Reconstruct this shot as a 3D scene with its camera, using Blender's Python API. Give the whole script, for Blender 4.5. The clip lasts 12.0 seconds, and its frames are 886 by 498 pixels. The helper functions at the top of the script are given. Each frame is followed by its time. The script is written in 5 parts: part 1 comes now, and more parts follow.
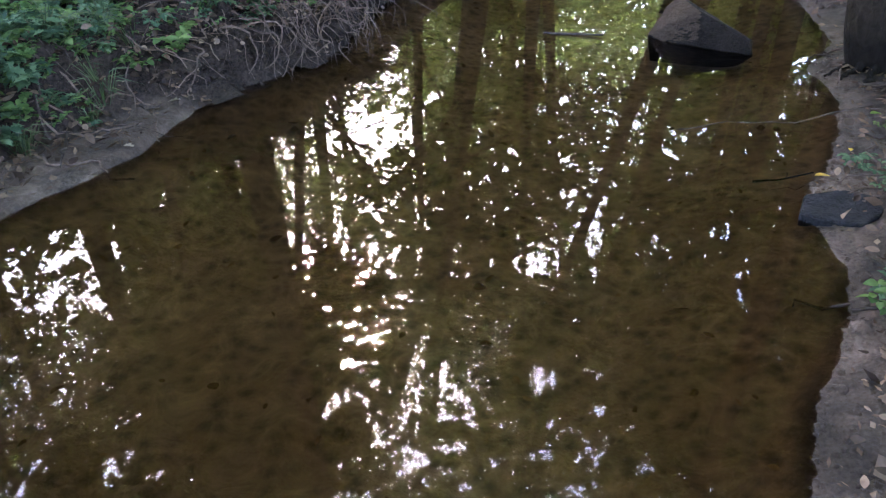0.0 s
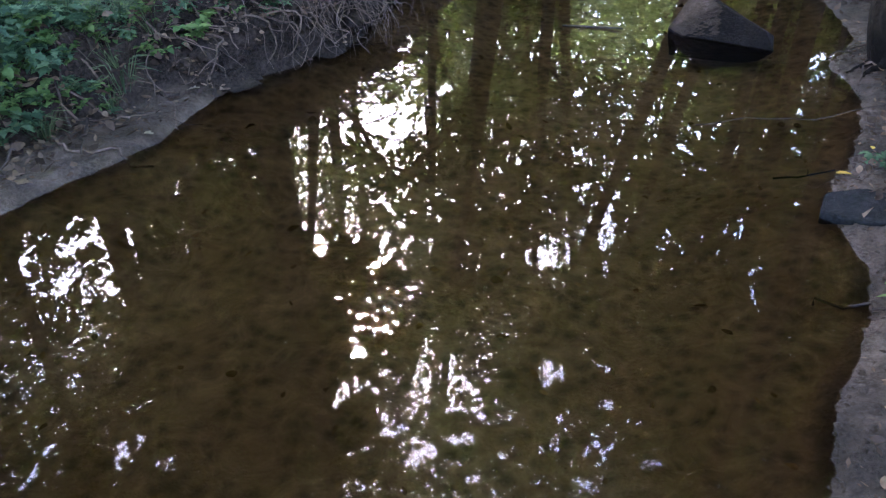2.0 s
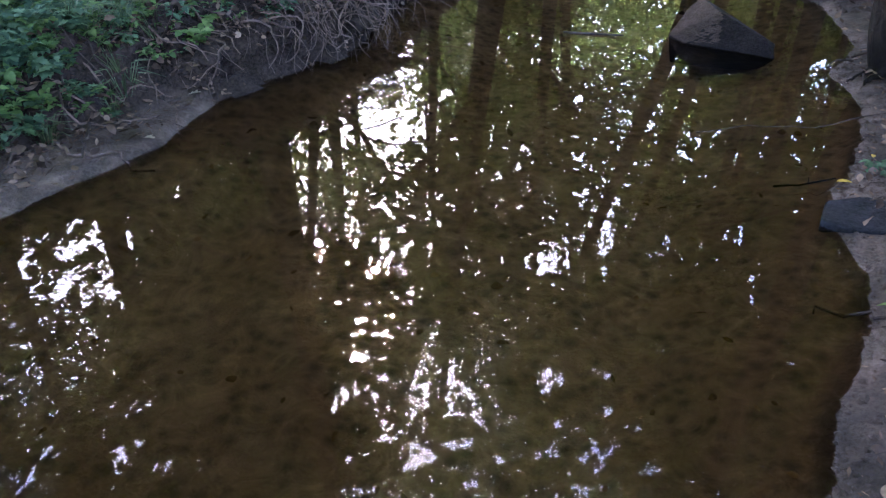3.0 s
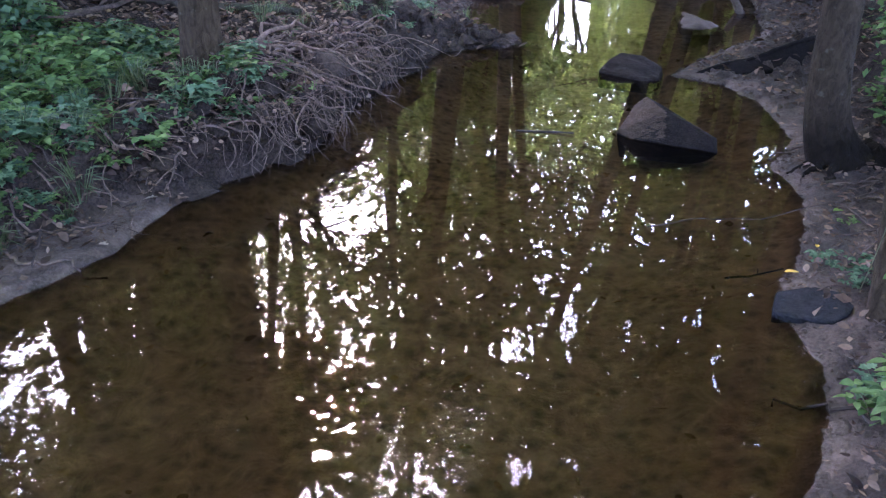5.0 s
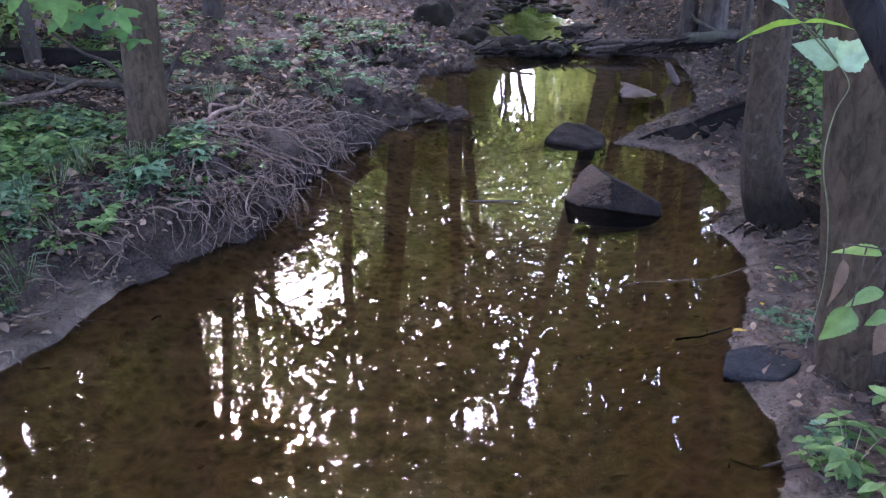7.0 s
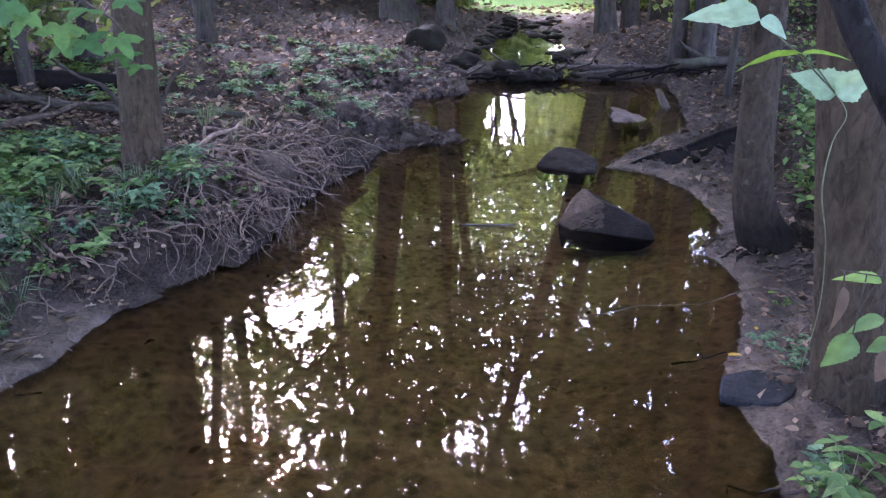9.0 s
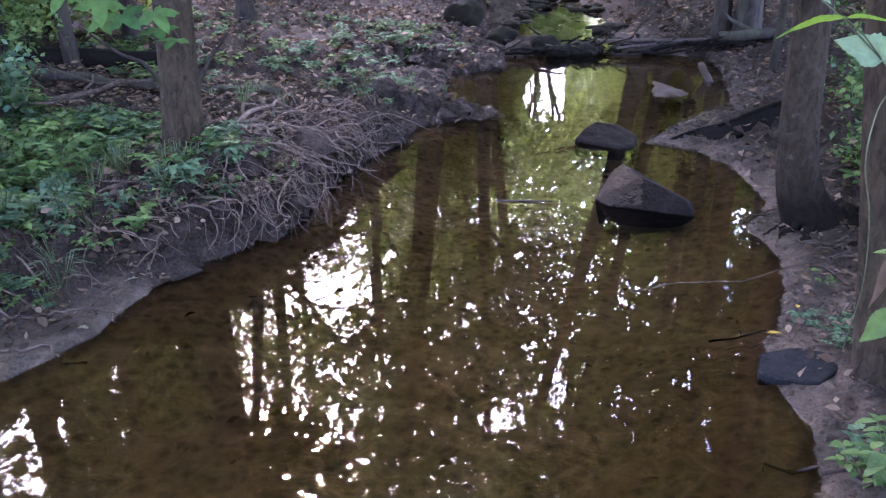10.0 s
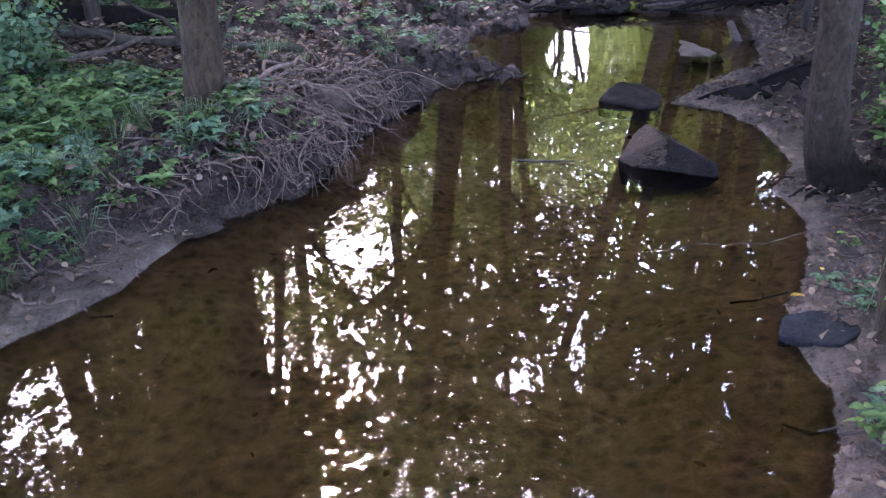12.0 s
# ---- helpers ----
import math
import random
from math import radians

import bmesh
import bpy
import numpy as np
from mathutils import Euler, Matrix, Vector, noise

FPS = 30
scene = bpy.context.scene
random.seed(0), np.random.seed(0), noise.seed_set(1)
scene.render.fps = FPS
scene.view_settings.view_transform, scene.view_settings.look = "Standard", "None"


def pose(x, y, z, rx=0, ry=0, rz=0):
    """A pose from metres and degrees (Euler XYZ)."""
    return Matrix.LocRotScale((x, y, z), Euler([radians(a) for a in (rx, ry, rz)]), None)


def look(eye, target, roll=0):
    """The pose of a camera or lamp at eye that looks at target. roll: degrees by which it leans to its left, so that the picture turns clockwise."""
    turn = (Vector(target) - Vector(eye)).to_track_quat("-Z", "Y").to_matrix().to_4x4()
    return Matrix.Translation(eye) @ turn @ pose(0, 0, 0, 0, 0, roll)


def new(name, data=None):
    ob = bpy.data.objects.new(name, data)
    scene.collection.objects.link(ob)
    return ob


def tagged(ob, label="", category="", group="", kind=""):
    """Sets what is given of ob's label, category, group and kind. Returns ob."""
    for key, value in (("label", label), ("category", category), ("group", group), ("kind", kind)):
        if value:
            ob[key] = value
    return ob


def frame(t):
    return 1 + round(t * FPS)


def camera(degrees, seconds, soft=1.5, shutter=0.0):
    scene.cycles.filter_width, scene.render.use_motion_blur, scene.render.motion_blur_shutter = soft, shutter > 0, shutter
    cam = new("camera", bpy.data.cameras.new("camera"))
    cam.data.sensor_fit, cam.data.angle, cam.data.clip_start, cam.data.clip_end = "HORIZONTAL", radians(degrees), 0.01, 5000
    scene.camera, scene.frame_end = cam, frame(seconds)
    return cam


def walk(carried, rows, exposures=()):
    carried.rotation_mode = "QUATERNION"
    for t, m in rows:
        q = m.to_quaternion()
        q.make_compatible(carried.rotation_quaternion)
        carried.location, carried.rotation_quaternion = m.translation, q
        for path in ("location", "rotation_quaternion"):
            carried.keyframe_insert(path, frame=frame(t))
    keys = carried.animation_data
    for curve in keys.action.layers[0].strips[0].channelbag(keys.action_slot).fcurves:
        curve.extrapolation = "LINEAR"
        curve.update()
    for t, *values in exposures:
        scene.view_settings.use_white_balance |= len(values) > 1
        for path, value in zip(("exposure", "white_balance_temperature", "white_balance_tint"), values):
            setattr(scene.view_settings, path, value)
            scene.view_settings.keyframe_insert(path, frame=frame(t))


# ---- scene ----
cam = camera(61.3, 12.0, soft=1.3)
EXPOSURES = [(0, 5.05, 5850, 27), (1.5, 4.95, 5700, 28), (2.5, 4.75, 5400, 31), (4.5, 5.0, 5450, 37), (6.5, 5.17, 5600, 43), (12, 5.25, 5600, 45)]
PATH = [
    (0, (0.017, -0.027, 1.522), (-0.151, 1.622, 0.403), -0.2),
    (0.5, (0.002, -0.03, 1.525), (-0.165, 1.612, 0.395), -0.2),
    (1, (0.004, -0.03, 1.524), (-0.183, 1.605, 0.388), 0.1),
    (1.5, (0.009, -0.03, 1.525), (-0.188, 1.603, 0.387), 0.1),
    (2, (-0.011, -0.029, 1.524), (-0.205, 1.605, 0.386), 0.2),
    (2.5, (-0.016, -0.028, 1.526), (-0.216, 1.604, 0.387), 0.4),
    (4.3, (-0.013, -0.012, 1.549), (-0.15, 1.706, 0.535), 1.0),
    (4.5, (-0.011, -0.005, 1.561), (-0.138, 1.728, 0.571), 0.9),
    (5, (-0.001, 0.001, 1.57), (-0.109, 1.771, 0.645), 0.7),
    (5.5, (0.004, 0.002, 1.573), (-0.076, 1.801, 0.702), 0.4),
    (6, (0.011, 0.002, 1.578), (-0.044, 1.828, 0.764), -0.0),
    (6.5, (0.009, -0.001, 1.59), (-0.021, 1.838, 0.804), -0.1),
    (7, (0.021, 0.003, 1.591), (0.023, 1.853, 0.832), -0.1),
    (7.5, (0.017, 0.005, 1.598), (0.034, 1.866, 0.864), 0.3),
    (9.3, (-0.005, 0.002, 1.599), (0.024, 1.875, 0.896), 0.3),
    (9.5, (0.009, 0.002, 1.595), (0.006, 1.87, 0.88), -0.1),
    (10, (0.011, 0.001, 1.586), (-0.062, 1.85, 0.828), -0.6),
    (10.5, (0.009, 0.0, 1.584), (-0.104, 1.832, 0.789), -0.8),
    (11, (0.012, 0.002, 1.579), (-0.117, 1.822, 0.76), -0.9),
    (11.5, (0.011, 0.001, 1.576), (-0.114, 1.819, 0.751), -0.9),
    (12, (0.012, -0.003, 1.571), (-0.115, 1.803, 0.721), -0.8),
]
walk(cam, [(t, look(e, g, r)) for t, e, g, r in PATH], EXPOSURES)

# ---- light: hazy summer sky, low sun ahead of the camera, filtered by the canopy ----
SUN_AZ, SUN_EL = -17.0, 38.0
world = bpy.data.worlds.new("sky")
scene.world = world
world.use_nodes = True
wn = world.node_tree.nodes
sky = wn.new("ShaderNodeTexSky")
sky.sky_type = "NISHITA"
sky.sun_disc = False
sky.sun_elevation, sky.sun_rotation = radians(SUN_EL), radians(SUN_AZ)
sky.air_density, sky.dust_density, sky.ozone_density = 1.0, 1.5, 1.0
wn["Background"].inputs["Strength"].default_value = 0.15
world.node_tree.links.new(sky.outputs[0], wn["Background"].inputs["Color"])
sun_data = bpy.data.lights.new("sun", "SUN")
sun_data.energy, sun_data.angle, sun_data.color = 1.1, radians(10), (1.0, 0.96, 0.9)
sun = new("sun", sun_data)
sun_dir = Vector((math.sin(radians(SUN_AZ)) * math.cos(radians(SUN_EL)), math.cos(radians(SUN_AZ)) * math.cos(radians(SUN_EL)), math.sin(radians(SUN_EL))))
sun.matrix_world = look(sun_dir * 60, (0, 0, 0))

# ---- helpers for meshes and materials ----
rng = np.random.default_rng(7)
rnd = random.Random(11)
LATTICE = rng.random((256, 256))


def vnoise(x, y):
    """Smooth value noise in the plane, 0 to 1, on arrays."""
    x, y = np.asarray(x, float), np.asarray(y, float)
    xi, yi = np.floor(x).astype(int), np.floor(y).astype(int)
    u, v = x - xi, y - yi
    u, v = u * u * (3 - 2 * u), v * v * (3 - 2 * v)
    a, b = LATTICE[xi % 256, yi % 256], LATTICE[(xi + 1) % 256, yi % 256]
    c, d = LATTICE[xi % 256, (yi + 1) % 256], LATTICE[(xi + 1) % 256, (yi + 1) % 256]
    return (a * (1 - u) + b * u) * (1 - v) + (c * (1 - u) + d * u) * v


def fbm(x, y, octaves=4):
    total, amp, norm = 0.0, 1.0, 0.0
    for k in range(octaves):
        total = total + amp * vnoise(np.asarray(x) * 2 ** k + 17.3 * k, np.asarray(y) * 2 ** k + 5.1 * k)
        norm += amp
        amp *= 0.5
    return total / norm - 0.5


def smooth(t):
    t = np.clip(t, 0, 1)
    return t * t * (3 - 2 * t)


class Shape:
    """Collects vertices and faces of one mesh."""

    def __init__(self):
        self.v, self.f = [], []

    def add(self, verts, faces):
        k = len(self.v)
        self.v.extend(tuple(p) for p in verts)
        self.f.extend(tuple(i + k for i in face) for face in faces)

    def tube(self, pts, radii, sides=6, cap=True, bump=None):
        """A tube along pts; bump(angle, s) multiplies the radius."""
        pts = [Vector(p) for p in pts]
        n = len(pts)
        if not hasattr(radii, "__len__"):
            radii = [radii] * n
        verts, faces = [], []
        side = None
        for i, p in enumerate(pts):
            d = (pts[min(i + 1, n - 1)] - pts[max(i - 1, 0)]).normalized()
            if side is None:
                side = Vector((1, 0, 0)) if abs(d.z) > 0.7 else d.orthogonal().normalized()
            side = (side - d * side.dot(d)).normalized()
            other = d.cross(side)
            for k in range(sides):
                a = 2 * math.pi * k / sides
                r = radii[i] * (bump(a, i / (n - 1)) if bump else 1)
                verts.append(p + side * (r * math.cos(a)) + other * (r * math.sin(a)))
        for i in range(n - 1):
            for k in range(sides):
                a, b = i * sides + k, i * sides + (k + 1) % sides
                faces.append((a, b, b + sides, a + sides))
        if cap:
            faces.append(tuple(reversed(range(sides))))
            faces.append(tuple(range((n - 1) * sides, n * sides)))
        self.add(verts, faces)

    def leaf(self, base, way, up, length, width, fold=0.25, droop=0.3, lobes=0):
        """A folded leaf blade with a midrib; lobes > 0 cuts its edge like a maple's."""
        base, way = Vector(base), Vector(way).normalized()
        up = Vector(up)
        side = way.cross(up)
        side = side.normalized() if side.length > 1e-4 else way.orthogonal().normalized()
        up = side.cross(way).normalized()
        if lobes:
            outline = [(0, .06), (.08, .42), (.22, .30), (.34, .95), (.50, .42), (.66, .62), (.76, .26), (1, 0)]
        else:
            outline = [(0, .04), (.1, .5), (.28, .93), (.5, 1), (.72, .74), (.9, .32), (1, 0)]
        verts, faces = [], []
        for s, w in outline:
            mid = base + way * (length * s) - up * (droop * length * s * s)
            off = side * (width * 0.5 * w)
            lift = up * (fold * width * 0.5 * w)
            verts += [mid - off + lift, mid, mid + off + lift]
        for i in range(len(outline) - 1):
            a = i * 3
            faces += [(a, a + 1, a + 4, a + 3), (a + 1, a + 2, a + 5, a + 4)]
        self.add(verts, faces)

    def blade(self, base, tip, up, width, lobes=0, seed=0.0):
        """A large leaf blade with a wavy, finely cut edge, for leaves close by."""
        base, tip, up = Vector(base), Vector(tip), Vector(up)
        way = tip - base
        length = way.length
        way.normalize()
        side = way.cross(up).normalized()
        up = side.cross(way).normalized()
        n, m = 18, 4
        verts, faces = [], []
        for i in range(n + 1):
            s = i / n
            w = (math.sin(math.pi * min(1, s ** 0.62)) ** 0.8) * (1 - .25 * s) + .02
            if lobes:
                w *= .84 + .18 * abs(math.cos(s * math.pi * 2.6 + .4))
            w *= 1 + .05 * math.sin(s * 60)
            for j in range(-m, m + 1):
                q = j / m
                lift = .16 * width * abs(q) * w - .22 * length * s * s + .05 * width * noise.noise(Vector((s * 4 + seed, q * 2, seed)))
                verts.append(base + way * (length * (s + .06 * abs(q) * (1 - 2 * s) * w)) + side * (q * w * width * .5) + up * lift)
        k = 2 * m + 1
        for i in range(n):
            for j in range(2 * m):
                a = i * k + j
                faces.append((a, a + 1, a + k + 1, a + k))
        self.add(verts, faces)

    def palmate(self, base, tip, up, width, seed=0.0):
        """A maple leaf: five toothed lobes round the end of the stalk, slightly cupped."""
        base, tip, up = Vector(base), Vector(tip), Vector(up)
        way = tip - base
        length = way.length
        way.normalize()
        side = way.cross(up).normalized()
        up = side.cross(way).normalized()
        half = [(180, .06), (150, .3), (128, .5), (112, .34), (96, .42), (80, .62), (62, .9), (52, .74), (42, .76), (30, .46), (22, .6), (13, .84), (0, 1.08)]
        outline = half + [(-a, r) for a, r in reversed(half[1:-1])]
        c = base + way * (.28 * length)
        verts = [c]
        for ring in (.5, 1.0):
            for k, (a, r) in enumerate(outline):
                a = radians(a)
                q = r * ring * (1 + .06 * noise.noise(Vector((k * 1.7, seed, ring))))
                u, v = q * math.cos(a) * length * .72, q * math.sin(a) * width * .62
                verts.append(c + way * u + side * v + up * (.12 * abs(v) - .3 * q * q * length * .5 + .05 * length * noise.noise(Vector((u * 14, v * 14, seed)))))
        m = len(outline)
        faces = [(0, 1 + k, 1 + (k + 1) % m) for k in range(m)] + [(1 + k, 1 + m + k, 1 + m + (k + 1) % m, 1 + (k + 1) % m) for k in range(m)]
        self.add(verts, faces)

    def mesh(self, name, flat=False):
        me = bpy.data.meshes.new(name)
        me.from_pydata(self.v, [], self.f)
        if not flat:
            me.polygons.foreach_set("use_smooth", [True] * len(me.polygons))
        me.update()
        return me


def quick_mesh(name, verts, faces):
    """A mesh from arrays of vertices (n, 3) and of faces (m, 3 or 4)."""
    me = bpy.data.meshes.new(name)
    m, k = faces.shape
    me.vertices.add(len(verts))
    me.vertices.foreach_set("co", np.asarray(verts, np.float32).ravel())
    me.loops.add(m * k)
    me.loops.foreach_set("vertex_index", np.asarray(faces, np.int32).ravel())
    me.polygons.add(m)
    me.polygons.foreach_set("loop_start", np.arange(0, m * k, k, dtype=np.int32))
    me.update(calc_edges=True)
    return me


def part(name, shape, material, parent=None, label="", flat=False):
    """Links a shape as one mesh object under a thing or a part."""
    me = shape if isinstance(shape, bpy.types.Mesh) else shape.mesh(name, flat)
    if material is not None and not me.materials:
        me.materials.append(material)
    ob = new(name, me)
    if parent is not None:
        ob.parent = parent
    if label:
        ob["label"] = label
    return ob


def thing(name, m, label, category, group="", kind=""):
    ob = new(name)
    ob.empty_display_size = 0.1
    ob.matrix_world = m
    return tagged(ob, label, category, group, kind)


class Nodes:
    """A small wrapper to write a node material."""

    def __init__(self, name):
        self.m = bpy.data.materials.new(name)
        self.m.use_nodes = True
        self.t = self.m.node_tree
        self.t.nodes.clear()
        self.out = self.t.nodes.new("ShaderNodeOutputMaterial")

    def node(self, kind, **values):
        n = self.t.nodes.new(kind)
        for k, v in values.items():
            n.inputs[k.replace("_", " ")].default_value = v
        return n

    def link(self, a, b):
        self.t.links.new(a, b)

    def coords(self, scale=(1, 1, 1), world=False):
        mp = self.node("ShaderNodeMapping", Scale=scale)
        if world:
            self.link(self.node("ShaderNodeNewGeometry").outputs["Position"], mp.inputs["Vector"])
        else:
            self.link(self.node("ShaderNodeTexCoord").outputs["Object"], mp.inputs["Vector"])
        return mp.outputs[0]

    def noise(self, vec, scale, detail=4.0, rough=0.55, distort=0.0):
        n = self.node("ShaderNodeTexNoise", Scale=scale, Detail=detail, Roughness=rough, Distortion=distort)
        self.link(vec, n.inputs["Vector"])
        return n.outputs["Fac"]

    def voronoi(self, vec, scale, out="Distance"):
        n = self.node("ShaderNodeTexVoronoi", Scale=scale)
        self.link(vec, n.inputs["Vector"])
        return n.outputs[out]

    def ramp(self, fac, *stops):
        n = self.node("ShaderNodeValToRGB")
        e = n.color_ramp.elements
        while len(e) < len(stops):
            e.new(0.5)
        for el, (pos, col) in zip(e, stops):
            el.position = pos
            el.color = (*col, 1) if len(col) == 3 else col
        self.link(fac, n.inputs[0])
        return n.outputs[0]

    def mix(self, fac, a, b, blend="MIX"):
        n = self.t.nodes.new("ShaderNodeMix")
        n.data_type, n.blend_type = "RGBA", blend
        for sock, val in ((n.inputs[0], fac), (n.inputs[6], a), (n.inputs[7], b)):
            if isinstance(val, bpy.types.NodeSocket):
                self.link(val, sock)
            elif isinstance(val, (int, float)):
                sock.default_value = val
            else:
                sock.default_value = (*val, 1)
        return n.outputs[2]

    def math(self, op, a, b=0.0, clamp=False):
        n = self.t.nodes.new("ShaderNodeMath")
        n.operation, n.use_clamp = op, clamp
        for sock, val in ((n.inputs[0], a), (n.inputs[1], b)):
            if isinstance(val, bpy.types.NodeSocket):
                self.link(val, sock)
            else:
                sock.default_value = val
        return n.outputs[0]

    def bump(self, height, strength=0.5, distance=0.01, normal=None):
        n = self.node("ShaderNodeBump", Strength=strength, Distance=distance)
        self.link(height, n.inputs["Height"])
        if normal is not None:
            self.link(normal, n.inputs["Normal"])
        return n.outputs[0]

    def surface(self, color, rough=0.8, normal=None, spec=0.5):
        b = self.node("ShaderNodeBsdfPrincipled")
        b.inputs["Specular IOR Level"].default_value = spec
        for key, val in (("Base Color", color), ("Roughness", rough)):
            if isinstance(val, bpy.types.NodeSocket):
                self.link(val, b.inputs[key])
            elif isinstance(val, (int, float)):
                b.inputs[key].default_value = val
            else:
                b.inputs[key].default_value = (*val, 1)
        if normal is not None:
            self.link(normal, b.inputs["Normal"])
        self.link(b.outputs[0], self.out.inputs[0])
        return self.m


# ---- materials ----
def ground_material():
    n = Nodes("forest_soil_and_mud")
    p = n.coords(world=True)
    z = n.node("ShaderNodeSeparateXYZ")
    n.link(p, z.inputs[0])
    big, mid, fine = n.noise(p, 1.3, 5), n.noise(p, 9, 6, 0.65), n.noise(p, 70, 5, 0.7)
    soil = n.ramp(mid, (0.36, (0.006, 0.0045, 0.004)), (0.5, (0.029, 0.02, 0.0145)), (0.64, (0.088, 0.061, 0.045)))
    soil = n.mix(0.5, soil, n.ramp(fine, (0.4, (0.006, 0.0045, 0.004)), (0.6, (0.07, 0.048, 0.036))))
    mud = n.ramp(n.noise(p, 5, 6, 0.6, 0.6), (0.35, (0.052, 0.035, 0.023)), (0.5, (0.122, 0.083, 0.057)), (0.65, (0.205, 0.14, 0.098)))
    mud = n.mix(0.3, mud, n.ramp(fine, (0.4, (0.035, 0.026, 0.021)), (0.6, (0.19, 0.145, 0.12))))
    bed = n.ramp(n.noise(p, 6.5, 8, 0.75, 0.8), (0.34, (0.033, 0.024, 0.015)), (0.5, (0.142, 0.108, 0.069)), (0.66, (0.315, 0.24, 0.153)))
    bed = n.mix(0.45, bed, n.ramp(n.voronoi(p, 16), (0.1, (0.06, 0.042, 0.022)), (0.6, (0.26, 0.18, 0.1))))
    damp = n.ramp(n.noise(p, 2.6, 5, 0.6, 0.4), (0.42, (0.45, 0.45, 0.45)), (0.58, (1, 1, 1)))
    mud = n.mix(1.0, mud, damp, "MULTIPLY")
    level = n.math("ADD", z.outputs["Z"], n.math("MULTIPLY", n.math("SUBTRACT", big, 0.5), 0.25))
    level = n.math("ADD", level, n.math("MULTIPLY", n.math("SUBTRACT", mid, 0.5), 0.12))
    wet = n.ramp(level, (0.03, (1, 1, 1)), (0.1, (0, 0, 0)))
    # more mud on the eastern shore and on the low shelf, more of the darker soil along the undercut bank and farther
    # upstream
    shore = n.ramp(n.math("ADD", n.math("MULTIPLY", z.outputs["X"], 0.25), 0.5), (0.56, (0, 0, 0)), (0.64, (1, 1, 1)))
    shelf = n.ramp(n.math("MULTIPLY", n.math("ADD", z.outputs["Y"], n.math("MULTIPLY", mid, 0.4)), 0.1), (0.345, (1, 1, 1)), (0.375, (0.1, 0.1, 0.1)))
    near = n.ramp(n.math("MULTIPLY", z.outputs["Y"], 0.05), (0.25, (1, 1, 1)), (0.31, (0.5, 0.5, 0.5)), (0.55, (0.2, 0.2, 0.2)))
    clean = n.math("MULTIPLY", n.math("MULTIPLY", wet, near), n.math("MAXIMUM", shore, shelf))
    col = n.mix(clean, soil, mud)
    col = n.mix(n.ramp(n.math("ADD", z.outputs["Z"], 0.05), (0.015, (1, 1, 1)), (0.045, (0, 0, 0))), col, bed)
    grass = n.ramp(mid, (0.3, (0.06, 0.11, 0.015)), (0.7, (0.16, 0.26, 0.035)))
    far = n.ramp(n.math("MULTIPLY", z.outputs["Y"], 0.01), (0.245, (0, 0, 0)), (0.27, (1, 1, 1)))
    col = n.mix(far, col, grass)
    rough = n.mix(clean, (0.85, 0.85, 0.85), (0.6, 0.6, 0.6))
    h = n.math("ADD", n.math("MULTIPLY", mid, 0.7), n.math("MULTIPLY", fine, 0.3))
    return n.surface(col, rough, n.bump(h, 1.0, 0.045), 0.18)


def bark_material(name, dark, light, green=0.0, stretch=0.22, scale=26, damp=0.0):
    n = Nodes(name)
    p = n.coords((1, 1, stretch))
    q = n.coords()
    ridges = n.noise(p, scale, 6, 0.65, 0.8)
    col = n.ramp(ridges, (0.3, dark), (0.62, light))
    col = n.mix(0.35, col, n.ramp(n.noise(q, 5, 5), (0.35, dark), (0.7, light)))
    if green:
        mask = n.ramp(n.noise(q, 3.2, 4), (0.45, (0, 0, 0)), (0.7, (green, green, green)))
        col = n.mix(mask, col, (0.07, 0.09, 0.03))
    lichen = n.ramp(n.noise(q, 17, 3), (0.66, (0, 0, 0)), (0.76, (0.2, 0.2, 0.2)))
    col = n.mix(lichen, col, (0.26, 0.25, 0.21))
    if damp:
        z = n.node("ShaderNodeSeparateXYZ")
        n.link(q, z.inputs[0])
        edge = n.math("ADD", z.outputs["Z"], n.math("MULTIPLY", n.math("SUBTRACT", n.noise(q, 6, 4), 0.5), 0.35))
        col = n.mix(n.ramp(edge, (damp * 0.7, (0.8, 0.8, 0.8)), (damp * 1.4, (0, 0, 0))), col, (0.008, 0.006, 0.005))
    h = n.math("ADD", ridges, n.math("MULTIPLY", n.voronoi(p, scale * 0.7), 0.5))
    return n.surface(col, 0.88, n.bump(h, 1.0, 0.035), 0.1)


def wood_material(name, dark, light, rough=0.75):
    n = Nodes(name)
    p, q = n.coords((1, 1, 1)), n.coords((4, 4, 4))
    col = n.ramp(n.noise(p, 22, 6, 0.7, 0.5), (0.3, dark), (0.68, light))
    oi = n.node("ShaderNodeObjectInfo")
    col = n.mix(n.math("MULTIPLY", oi.outputs["Random"], 0.5), col, dark)
    return n.surface(col, rough, n.bump(n.noise(q, 12, 5), 0.5, 0.006), 0.12)


def stone_material(name, dark, light, rough=0.7):
    n = Nodes(name)
    p = n.coords(world=True)
    col = n.ramp(n.noise(p, 7, 6, 0.65, 0.3), (0.3, dark), (0.7, light))
    col = n.mix(0.4, col, n.ramp(n.noise(p, 60, 5, 0.7), (0.35, dark), (0.65, light)))
    h = n.math("ADD", n.noise(p, 14, 6, 0.7), n.math("MULTIPLY", n.noise(p, 80, 3), 0.3))
    return n.surface(col, rough, n.bump(h, 0.8, 0.03), 0.1)


